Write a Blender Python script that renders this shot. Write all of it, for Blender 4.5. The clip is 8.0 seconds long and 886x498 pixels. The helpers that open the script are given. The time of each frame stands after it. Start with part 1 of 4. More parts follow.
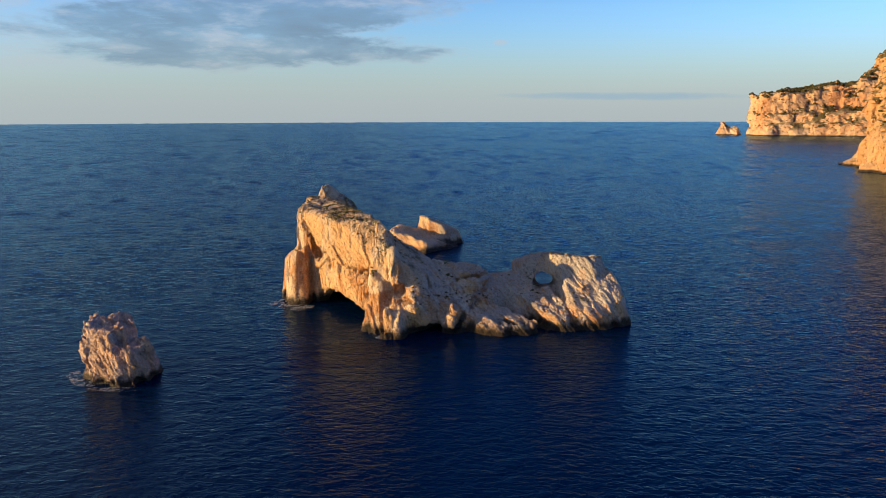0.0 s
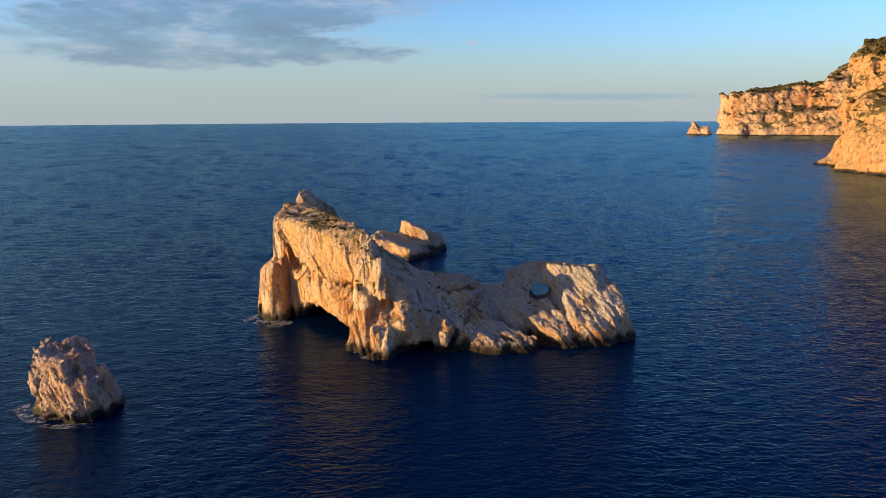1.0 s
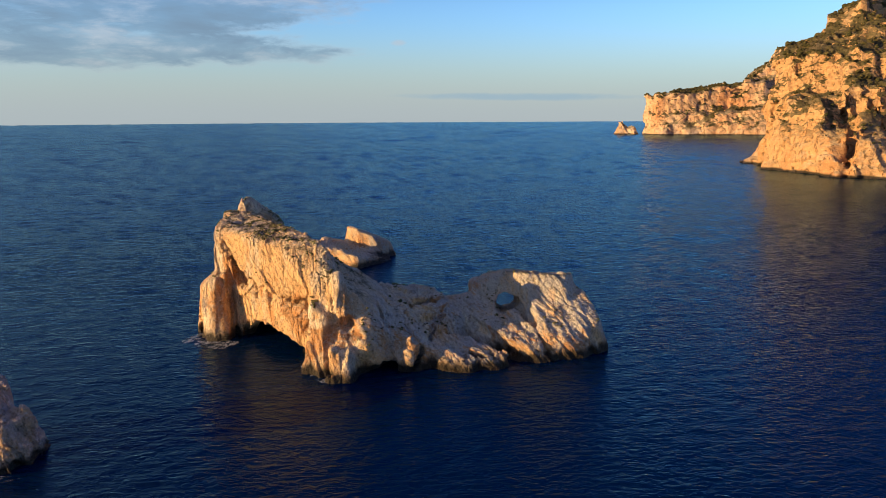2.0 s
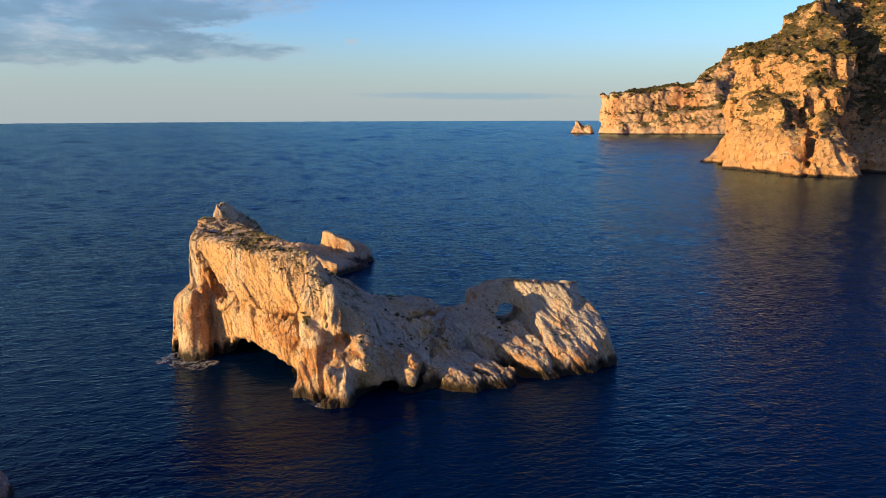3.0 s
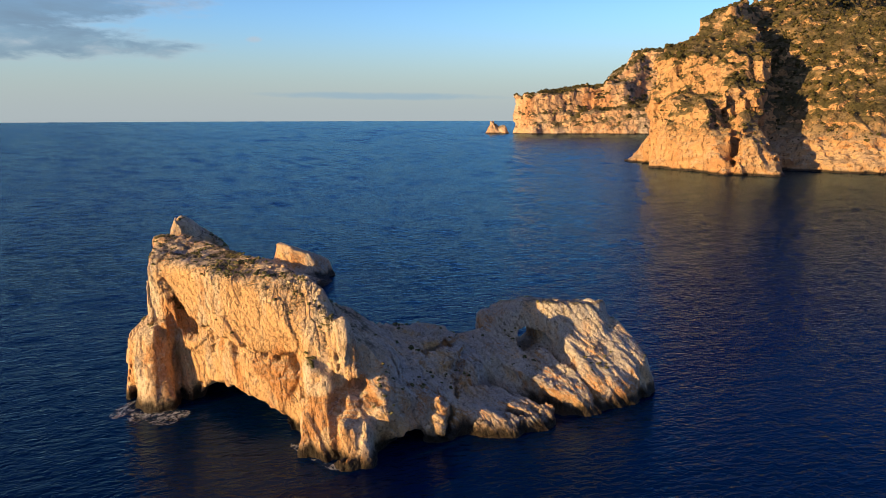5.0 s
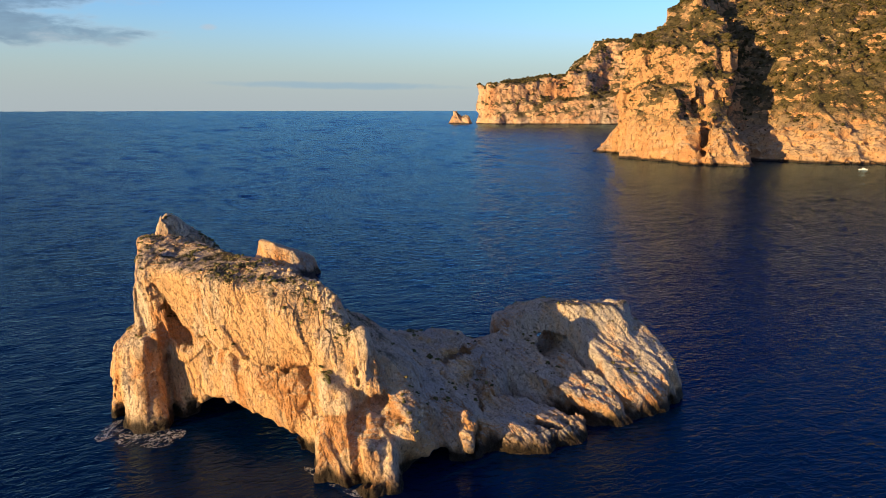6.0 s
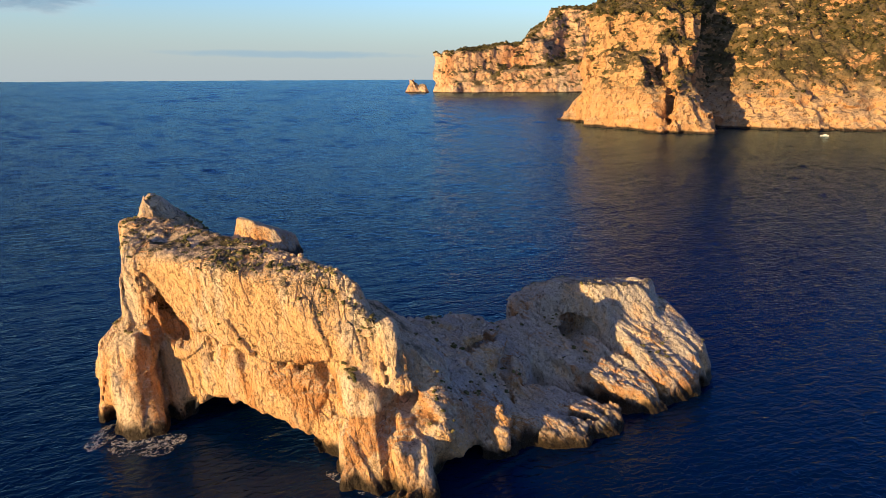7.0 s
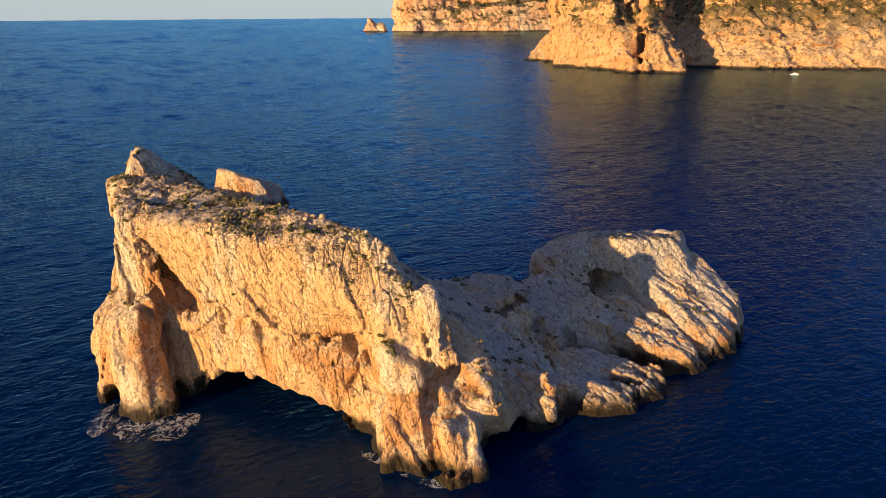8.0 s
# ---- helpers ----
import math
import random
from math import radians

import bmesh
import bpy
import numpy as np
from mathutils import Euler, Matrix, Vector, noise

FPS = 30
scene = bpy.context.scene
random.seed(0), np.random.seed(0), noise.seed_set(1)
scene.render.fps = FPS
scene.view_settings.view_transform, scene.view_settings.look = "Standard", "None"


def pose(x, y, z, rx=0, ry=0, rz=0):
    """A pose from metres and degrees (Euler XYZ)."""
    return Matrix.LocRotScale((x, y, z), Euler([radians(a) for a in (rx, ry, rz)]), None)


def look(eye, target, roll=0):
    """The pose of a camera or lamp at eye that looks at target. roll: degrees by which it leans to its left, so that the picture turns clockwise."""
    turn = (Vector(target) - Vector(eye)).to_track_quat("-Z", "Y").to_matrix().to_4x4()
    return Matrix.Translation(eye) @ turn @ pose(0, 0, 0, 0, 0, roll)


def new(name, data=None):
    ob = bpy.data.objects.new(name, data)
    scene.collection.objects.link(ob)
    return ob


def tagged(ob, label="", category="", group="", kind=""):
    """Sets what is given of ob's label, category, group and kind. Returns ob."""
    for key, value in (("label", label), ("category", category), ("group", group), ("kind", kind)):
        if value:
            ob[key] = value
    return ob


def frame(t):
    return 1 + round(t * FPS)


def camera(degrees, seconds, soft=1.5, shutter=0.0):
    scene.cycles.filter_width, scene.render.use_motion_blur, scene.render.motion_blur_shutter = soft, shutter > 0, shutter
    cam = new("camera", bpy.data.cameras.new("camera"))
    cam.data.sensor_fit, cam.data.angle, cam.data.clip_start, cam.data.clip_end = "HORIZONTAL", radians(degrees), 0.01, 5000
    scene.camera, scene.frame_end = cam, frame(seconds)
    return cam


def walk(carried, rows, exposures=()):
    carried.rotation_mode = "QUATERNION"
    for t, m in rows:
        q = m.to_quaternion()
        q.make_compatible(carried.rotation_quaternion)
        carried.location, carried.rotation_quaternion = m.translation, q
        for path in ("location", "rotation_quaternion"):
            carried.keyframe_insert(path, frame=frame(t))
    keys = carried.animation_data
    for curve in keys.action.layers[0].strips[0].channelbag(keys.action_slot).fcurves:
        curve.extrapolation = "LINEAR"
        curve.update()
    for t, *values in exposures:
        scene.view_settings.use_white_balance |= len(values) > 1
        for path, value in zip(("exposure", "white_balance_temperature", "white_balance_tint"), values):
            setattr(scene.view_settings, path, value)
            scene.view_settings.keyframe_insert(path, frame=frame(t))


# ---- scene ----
cam = camera(64.0, 8.0, soft=0.6)
EXPO = 1.05
HAZE, CLOUD_LIT, CLOUD_DARK = (0.225, 0.262, 0.285), (0.29, 0.295, 0.315), (0.105, 0.155, 0.215)
SEA_A, SEA_B, SEA_GLOSS, WAVE = (0.0002, 0.0078, 0.036), (0.0003, 0.0095, 0.043), (0.37, 0.555, 0.64, 1), 0.07
PATH = [
    (0, (1.932, -1.232, 42.335), (1.896, 0.734, 41.966), -0.18),
    (0.5, (0.336, 4.619, 42.289), (0.306, 6.584, 41.92), -0.2),
    (1, (-1.723, 10.161, 42.21), (-1.681, 12.126, 41.842), -0.3),
    (1.5, (-4.069, 15.056, 42.248), (-3.921, 17.016, 41.879), -0.32),
    (1.7, (-5.118, 17.148, 42.253), (-4.931, 19.105, 41.884), -0.33),
    (2.8, (-11.687, 28.23, 42.373), (-11.356, 30.167, 42.002), -0.2),
    (3, (-12.999, 30.265, 42.369), (-12.641, 32.197, 41.997), -0.2),
    (3.5, (-16.127, 35.558, 42.27), (-15.705, 37.477, 41.898), -0.1),
    (4, (-19.158, 40.906, 42.21), (-18.681, 42.813, 41.838), -0.1),
    (4.5, (-22.031, 46.144, 42.081), (-21.491, 48.034, 41.709), -0.1),
    (5, (-24.833, 51.497, 41.9), (-24.231, 53.367, 41.528), -0.1),
    (5.2, (-25.8, 53.585, 41.89), (-25.18, 55.45, 41.517), 0.0),
    (6.5, (-32.082, 67.046, 41.461), (-31.32, 68.844, 41.029), -0.1),
    (7, (-34.303, 72.331, 41.281), (-33.49, 74.094, 40.8), -0.2),
    (7.5, (-36.4, 77.493, 41.179), (-35.539, 79.211, 40.622), -0.3),
    (8, (-38.369, 82.543, 41.061), (-37.474, 84.215, 40.425), -0.3),
]
walk(cam, [(t, look(eye, target, roll)) for t, eye, target, roll in PATH], exposures=[(0.0, EXPO - 0.14), (5.5, EXPO - 0.17), (8.0, EXPO + 0.05)])

# ---- light ----
SUN_AZ, SUN_EL = 255.5, 8.5            # degrees, clockwise from +y; above the horizon
sun_dir = Vector((math.sin(radians(SUN_AZ)) * math.cos(radians(SUN_EL)),
                  math.cos(radians(SUN_AZ)) * math.cos(radians(SUN_EL)), math.sin(radians(SUN_EL))))
sun_data = bpy.data.lights.new("sun", "SUN")
sun_data.energy, sun_data.angle, sun_data.color = 5.0, radians(0.5), (1.0, 0.64, 0.275)
sun = new("sun", sun_data)
sun.matrix_world = look(sun_dir * 400, (0, 0, 0))


class Nodes:
    """Short hand for node trees: n.math('ADD', a, b), n.noise(vec, scale), n.ramp(...)."""

    def __init__(self, tree):
        self.tree = tree
        tree.nodes.clear()

    def add(self, kind, **props):
        nd = self.tree.nodes.new(kind)
        for k, v in props.items():
            setattr(nd, k, v)
        return nd

    def put(self, sock, v):
        if isinstance(v, bpy.types.NodeSocket):
            self.tree.links.new(v, sock)
        elif v is not None:
            sock.default_value = v

    def math(self, op, a, b=None, c=None, clamp=False):
        nd = self.add("ShaderNodeMath", operation=op, use_clamp=clamp)
        for i, v in enumerate((a, b, c)):
            self.put(nd.inputs[i], v)
        return nd.outputs[0]

    def vmath(self, op, a, b=None):
        nd = self.add("ShaderNodeVectorMath", operation=op)
        self.put(nd.inputs[0], a)
        self.put(nd.inputs[1], b)
        return nd.outputs["Value"] if op in ("DOT_PRODUCT", "LENGTH") else nd.outputs[0]

    def noise(self, vec, scale, detail=4.0, rough=0.55, distort=0.0):
        nd = self.add("ShaderNodeTexNoise")
        self.put(nd.inputs["Vector"], vec)
        nd.inputs["Scale"].default_value = scale
        nd.inputs["Detail"].default_value = detail
        nd.inputs["Roughness"].default_value = rough
        nd.inputs["Distortion"].default_value = distort
        return nd.outputs["Fac"]

    def step(self, v, lo, hi, a=0.0, b=1.0):
        nd = self.add("ShaderNodeMapRange", interpolation_type="SMOOTHSTEP")
        self.put(nd.inputs["Value"], v)
        for k, x in (("From Min", lo), ("From Max", hi), ("To Min", a), ("To Max", b)):
            self.put(nd.inputs[k], x)
        return nd.outputs["Result"]

    def mix(self, f, a, b, blend="MIX"):
        nd = self.add("ShaderNodeMix", data_type="RGBA", blend_type=blend)
        self.put(nd.inputs[0], f)
        self.put(nd.inputs[6], a if isinstance(a, bpy.types.NodeSocket) else (*a, 1))
        self.put(nd.inputs[7], b if isinstance(b, bpy.types.NodeSocket) else (*b, 1))
        return nd.outputs[2]

    def scaled(self, vec, s):
        return self.vmath("MULTIPLY", vec, s)

    def combine(self, x, y, z):
        nd = self.add("ShaderNodeCombineXYZ")
        for i, v in enumerate((x, y, z)):
            self.put(nd.inputs[i], v)
        return nd.outputs[0]


def make_world():
    world = bpy.data.worlds.new("sky")
    world.use_nodes = True
    scene.world = world
    n = Nodes(world.node_tree)
    sky = n.add("ShaderNodeTexSky", sky_type="NISHITA", sun_disc=False, sun_elevation=radians(SUN_EL),
                sun_rotation=radians(SUN_AZ), altitude=40.0, air_density=1.0, dust_density=0.3, ozone_density=2.0)
    way = n.add("ShaderNodeTexCoord").outputs["Generated"]
    sep = n.add("ShaderNodeSeparateXYZ")
    n.put(sep.inputs[0], way)
    az = n.math("MULTIPLY", n.math("ARCTAN2", sep.outputs[0], sep.outputs[1]), 57.296)
    el = n.math("MULTIPLY", n.math("ARCSINE", sep.outputs[2]), 57.296)
    # cloud bank: long flat banks, ragged by noise
    p = n.combine(n.math("MULTIPLY", az, 0.11), n.math("MULTIPLY", el, 0.42), 0.0)
    big = n.noise(p, 1.0, 6.0, 0.6, 0.4)
    fine = n.noise(p, 3.2, 6.0, 0.62, 0.3)

    def bank(a0, e0, ra, re, tilt):
        da = n.math("SUBTRACT", az, a0)
        de = n.math("SUBTRACT", n.math("SUBTRACT", el, e0), n.math("MULTIPLY", da, tilt))
        q = n.math("ADD", n.math("POWER", n.math("ABSOLUTE", n.math("DIVIDE", da, ra)), 2.0),
                   n.math("POWER", n.math("ABSOLUTE", n.math("DIVIDE", de, re)), 2.0))
        return n.math("SUBTRACT", 1.0, q)

    # third bank is unseen, added above the view to darken the sea's reflection
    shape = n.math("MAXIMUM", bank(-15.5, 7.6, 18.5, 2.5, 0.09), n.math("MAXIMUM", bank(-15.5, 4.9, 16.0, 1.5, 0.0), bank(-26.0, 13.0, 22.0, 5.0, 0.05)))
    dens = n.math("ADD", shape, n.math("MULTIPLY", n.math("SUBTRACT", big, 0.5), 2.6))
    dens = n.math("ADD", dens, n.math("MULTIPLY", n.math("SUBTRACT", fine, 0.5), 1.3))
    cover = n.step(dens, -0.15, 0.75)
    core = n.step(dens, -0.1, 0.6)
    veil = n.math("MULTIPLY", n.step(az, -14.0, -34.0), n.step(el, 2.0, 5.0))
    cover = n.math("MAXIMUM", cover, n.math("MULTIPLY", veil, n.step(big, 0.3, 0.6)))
    # thin streak low over the sea
    s = n.math("ADD", bank(13.0, 1.45, 11.0, 0.36, -0.012), n.math("MULTIPLY", n.math("SUBTRACT", fine, 0.5), 1.2))
    streak = n.math("MULTIPLY", n.step(s, 0.0, 1.0), 0.6)
    # small puff
    pf = n.math("ADD", bank(3.5, 5.6, 0.8, 0.3, 0.0), n.math("MULTIPLY", n.math("SUBTRACT", fine, 0.5), 1.5))
    puff = n.math("MULTIPLY", n.step(pf, 0.0, 1.0), 0.5)
    strength = 0.112
    base = n.mix(1.0, sky.outputs[0], (strength * 0.76, strength * 0.93, strength * 1.22), "MULTIPLY")
    # haze near the horizon
    hz = n.math("MULTIPLY", n.step(el, 8.0, 0.0), 0.9)
    base = n.mix(n.step(el, 1.0, 7.0), base, n.mix(1.0, base, (0.90, 1.0, 1.12), "MULTIPLY"))
    base = n.mix(n.step(el, 7.5, 18.0), base, n.mix(1.0, base, (0.13, 0.33, 0.66), "MULTIPLY"))
    base = n.mix(n.step(el, 16.0, 48.0), base, n.mix(1.0, base, (0.45, 0.55, 0.7), "MULTIPLY"))
    base = n.mix(hz, base, HAZE)
    billow = n.noise(n.vmath("ADD", p, (3.1, 0.25, 0.0)), 1.2, 6.0, 0.58, 0.3)
    shade = n.math("MULTIPLY", core, n.step(n.math("ADD", n.math("MULTIPLY", billow, 0.7), n.math("MULTIPLY", fine, 0.3)), 0.70, 0.48))
    lit = n.mix(shade, CLOUD_LIT, CLOUD_DARK)
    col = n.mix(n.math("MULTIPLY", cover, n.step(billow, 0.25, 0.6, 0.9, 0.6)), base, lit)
    col = n.mix(streak, col, (0.15, 0.235, 0.305))
    col = n.mix(puff, col, CLOUD_LIT)
    bg = n.add("ShaderNodeBackground")
    n.put(bg.inputs[0], col)
    bg.inputs[1].default_value = 1.0
    n.put(n.add("ShaderNodeOutputWorld").inputs[0], bg.outputs[0])


make_world()

# ---- materials ----


def material(name):
    m = bpy.data.materials.new(name)
    m.use_nodes = True
    n = Nodes(m.node_tree)
    bsdf = n.add("ShaderNodeBsdfPrincipled")
    n.put(n.add("ShaderNodeOutputMaterial").inputs[0], bsdf.outputs[0])
    pos = n.add("ShaderNodeTexCoord").outputs["Object"]
    return m, n, bsdf, pos


def plain(name, color, rough=0.6):
    m, n, b, pos = material(name)
    v = n.noise(pos, 3.0)
    n.put(b.inputs["Base Color"], n.mix(n.step(v, 0.3, 0.7), tuple(c * 0.85 for c in color), color))
    b.inputs["Roughness"].default_value = rough
    return m


def bump(n, bsdf, parts):
    """parts: (height, distance) pairs, laid one over another."""
    last = None
    for h, dist in parts:
        nd = n.add("ShaderNodeBump")
        nd.inputs["Strength"].default_value = 1.0
        nd.inputs["Distance"].default_value = dist
        n.put(nd.inputs["Height"], h)
        if last is not None:
            n.put(nd.inputs["Normal"], last)
        last = nd.outputs[0]
    n.put(bsdf.inputs["Normal"], last)


BEDS, WALL_BEDS, FLAT = (0.82, 0.18, 0.54), (0.62, -0.74, 0.26), (-0.14, 0.10, 0.98)


def rock_material(name, size=1.0, grey=(0.63, 0.57, 0.48), warm=(0.66, 0.43, 0.21), rust=(0.52, 0.22, 0.07),
                  warm_lo=0.38, warm_hi=0.58, green=0.0, wet=1.7, beds=0.5, normal=BEDS, algae_shade=(0.03, 0.022, 0.014), net=0.12, spots=(), grey_east=None, rusty=0.55, flat_lo=0.35, flat_hi=0.8, low=0.0, high=1.0):
    m, n, b, pos = material(name)
    geo = n.add("ShaderNodeNewGeometry")
    pos = geo.outputs["Position"]
    sep = n.add("ShaderNodeSeparateXYZ")
    n.put(sep.inputs[0], pos)
    nrm = n.add("ShaderNodeSeparateXYZ")
    n.put(nrm.inputs[0], geo.outputs["Normal"])
    k = 1.0 / size
    up = n.scaled(pos, (k, k, 0.35 * k))
    big = n.noise(up, 0.12, 5.0, 0.6)
    mid = n.noise(up, 0.55, 6.0, 0.65)
    grain = n.noise(n.scaled(pos, (k, k, k)), 2.6, 8.0, 0.7)
    s = n.vmath("DOT_PRODUCT", pos, normal)
    layer = n.noise(n.combine(n.math("MULTIPLY", s, k), n.math("MULTIPLY", sep.outputs[1], 0.12 * k),
                              n.math("MULTIPLY", sep.outputs[2], 0.12 * k)), 1.6, 5.0, 0.65)
    steep = n.step(nrm.outputs[2], 0.75, 0.2)
    f = n.math("ADD", n.math("MULTIPLY", big, 0.7), n.math("MULTIPLY", mid, 0.3))
    col = n.mix(n.math("MULTIPLY", n.step(f, warm_lo, warm_hi), n.math("ADD", n.math("MULTIPLY", steep, 0.75), 0.25)), grey, warm)
    if grey_east:
        col = n.mix(n.math("MULTIPLY", n.step(sep.outputs[0], -9.0, -2.0), n.step(big, 0.6, 0.44)), col, grey_east)
    r = n.noise(n.vmath("ADD", up, (31.0, 7.0, 3.0)), 0.22, 6.0, 0.65)
    r = n.math("ADD", r, n.step(sep.outputs[2], 16.0 * size, 2.0 * size, -0.06, 0.05))
    for x, y, z, rad in spots:
        far_off = n.add("ShaderNodeVectorMath", operation="DISTANCE")
        n.put(far_off.inputs[0], pos)
        far_off.inputs[1].default_value = (x, y, z)
        r = n.math("ADD", r, n.step(far_off.outputs["Value"], rad, rad * 0.3, 0.0, 0.32))
    col = n.mix(n.math("MULTIPLY", n.step(r, rusty, rusty + 0.14), n.math("MULTIPLY", steep, 0.85)), col, rust)
    # lichen and dirt on what faces up
    li = n.noise(n.scaled(pos, (k, k, k)), 0.9, 7.0, 0.7)
    flat = n.step(nrm.outputs[2], flat_lo, flat_hi)
    col = n.mix(n.math("MULTIPLY", n.step(li, 0.5, 0.66), n.math("MULTIPLY", flat, 0.4)), col, (0.2, 0.18, 0.13))
    if green:
        g = n.noise(n.scaled(pos, (k, k, k)), 0.35, 6.0, 0.7)
        col = n.mix(n.math("MULTIPLY", n.math("MULTIPLY", n.step(g, 0.5 - 0.1 * green, 0.6), flat), n.step(sep.outputs[2], low, high)), col, (0.068, 0.060, 0.025))
    # cracks, bedding and fine grain in the tone
    speck = n.noise(n.scaled(pos, (k, k, k)), 5.5, 4.0, 0.7)
    tone = n.math("ADD", 0.22, n.math("ADD", n.math("MULTIPLY", grain, 0.86), n.math("MULTIPLY", speck, 0.7)))
    col = n.mix(1.0, col, n.combine(tone, tone, tone), "MULTIPLY")
    lay = n.step(layer, 0.25, 0.6, 1.0 - 0.45 * beds, 1.0)
    col = n.mix(1.0, col, n.combine(lay, lay, lay), "MULTIPLY")
    # open joints at two sizes and pits, dark with lichen and painted crevice shade
    warp = n.vmath("ADD", n.scaled(pos, (k, k, k)), n.scaled(n.combine(mid, grain, big), (1.1, 1.1, 1.1)))

    def joints(scale, wide):
        vo = n.add("ShaderNodeTexVoronoi", feature="DISTANCE_TO_EDGE")
        n.put(vo.inputs["Vector"], n.scaled(warp, (1.0, 0.8, 0.5)))
        vo.inputs["Scale"].default_value = scale
        return n.step(vo.outputs["Distance"], 0.0, wide)

    joint, split = joints(0.55, 0.035), joints(1.5, 0.06)
    pit = n.noise(n.scaled(pos, (k, k, 0.7 * k)), 2.4, 5.0, 0.65, 0.6)
    hollow = n.step(pit, 0.57, 0.62)
    seam = n.math("MULTIPLY", n.math("SUBTRACT", 1.0, joint), n.step(mid, 0.40, 0.52))
    seam = n.math("MAXIMUM", seam, n.math("MULTIPLY", n.math("SUBTRACT", 1.0, split), n.step(pit, 0.46, 0.56)))
    dark = n.math("MULTIPLY", n.math("SUBTRACT", 1.0, n.math("MULTIPLY", seam, net)), n.math("SUBTRACT", 1.0, n.math("MULTIPLY", hollow, 0.42)))
    col = n.mix(1.0, col, n.combine(dark, dark, dark), "MULTIPLY")
    # dark band of algae and wet rock along the water, with undercut shade painted in
    tide = n.math("ADD", sep.outputs[2], n.math("MULTIPLY", n.math("SUBTRACT", mid, 0.5), wet * 1.4))
    col = n.mix(n.step(tide, wet, wet * 0.35), col, algae_shade)
    n.put(b.inputs["Base Color"], col)
    n.put(b.inputs["Roughness"], n.step(tide, wet * 0.2, wet, 0.5, 0.92))
    b.inputs["Specular IOR Level"].default_value = 0.25
    bump(n, b, [(layer, 0.6 * size * beds), (mid, 0.35 * size), (joint, 0.3 * net * size), (split, 0.12 * net * size), (n.math("SUBTRACT", 1.0, hollow), 0.2 * size), (grain, 0.36 * size ** 0.6), (speck, 0.1 * size ** 0.6)])
    return m


def sea_material():
    m, n, b, pos = material("sea_water")
    chop = n.noise(n.scaled(pos, (0.5, 1.0, 1.0)), 0.42, 2.0, 0.5, 0.6)
    ripple = n.noise(n.scaled(n.vmath("ADD", pos, (17.0, 5.0, 0.0)), (0.6, 1.0, 1.0)), 1.3, 3.0, 0.55, 0.5)
    wind = n.noise(n.scaled(pos, (0.35, 1.0, 1.0)), 0.006, 4.0, 0.6, 0.5)
    gust = n.noise(n.scaled(pos, (0.3, 1.0, 1.0)), 0.03, 4.0, 0.6, 0.5)
    calm = n.math("ADD", n.math("MULTIPLY", wind, 0.7), n.math("MULTIPLY", gust, 0.3))
    n.put(b.inputs["Base Color"], n.mix(n.step(calm, 0.35, 0.65), SEA_A, SEA_B))
    b.inputs["Roughness"].default_value = 0.6
    b.inputs["Specular IOR Level"].default_value = 0.0
    bump(n, b, [(chop, 0.24), (ripple, 0.2)])
    normal = b.inputs["Normal"].links[0].from_socket
    gloss = n.add("ShaderNodeBsdfGlossy")
    gloss.inputs["Color"].default_value = SEA_GLOSS
    sep = n.add("ShaderNodeSeparateXYZ")
    n.put(sep.inputs[0], pos)
    # offshore, past the lee of the islet, the ripples run finer and denser
    off = n.step(sep.outputs[1], 130.0, 420.0, 0.0, 0.10)
    n.put(gloss.inputs["Roughness"], n.math("ADD", off, n.step(calm, 0.35, 0.65, 0.05, 0.08)))
    n.put(gloss.inputs["Normal"], normal)
    fr = n.add("ShaderNodeFresnel")
    fr.inputs["IOR"].default_value = 1.33
    n.put(fr.inputs["Normal"], normal)
    mix = n.add("ShaderNodeMixShader")
    n.put(mix.inputs[0], fr.outputs[0])
    n.put(mix.inputs[1], b.outputs[0])
    n.put(mix.inputs[2], gloss.outputs[0])
    out = [x for x in m.node_tree.nodes if x.bl_idname == "ShaderNodeOutputMaterial"][0]
    n.put(out.inputs[0], mix.outputs[0])
    return m


SEA = sea_material()
ROCK = rock_material("islet_limestone", grey=(0.67, 0.555, 0.415), warm=(0.68, 0.43, 0.22), rust=(0.54, 0.26, 0.10), grey_east=(0.55, 0.495, 0.425), warm_lo=0.40, warm_hi=0.54, green=0.6, wet=2.4, beds=0.4, net=0.2, rusty=0.5, low=9.0, high=15.0, spots=((-18.5, 142.8, 8.0, 4.5), (-14.5, 136.0, 5.5, 3.2), (-9.0, 134.5, 8.0, 2.6), (-16.0, 140.6, 8.6, 3.4), (-20.4, 146.2, 8.6, 2.6), (-26.0, 152.4, 10.6, 2.4), (-30.6, 159.0, 13.0, 4.2), (-12.0, 135.0, 6.0, 3.0)))
STACK_ROCK = rock_material("stack_limestone", grey=(0.60, 0.46, 0.38), warm=(0.66, 0.42, 0.25), warm_lo=0.42, warm_hi=0.65, beds=0.8)
CLIFF = rock_material("cliff_limestone", size=7.0, grey=(0.46, 0.345, 0.22), warm=(0.48, 0.285, 0.14), rust=(0.45, 0.235, 0.105), rusty=0.50, warm_lo=0.30, warm_hi=0.50, green=4.5, wet=2.5, beds=0.5, normal=FLAT, net=0.0, flat_lo=0.12, flat_hi=0.36, low=14.0, high=45.0)
FAR_CLIFF = rock_material("far_limestone", size=14.0, grey=(0.50, 0.41, 0.32), warm=(0.52, 0.33, 0.20), rust=(0.48, 0.24, 0.12), rusty=0.52, warm_lo=0.34, warm_hi=0.54, green=3.2, wet=3.5, beds=0.25, normal=FLAT, net=0.0, flat_lo=0.25, flat_hi=0.55, low=5.0, high=20.0)


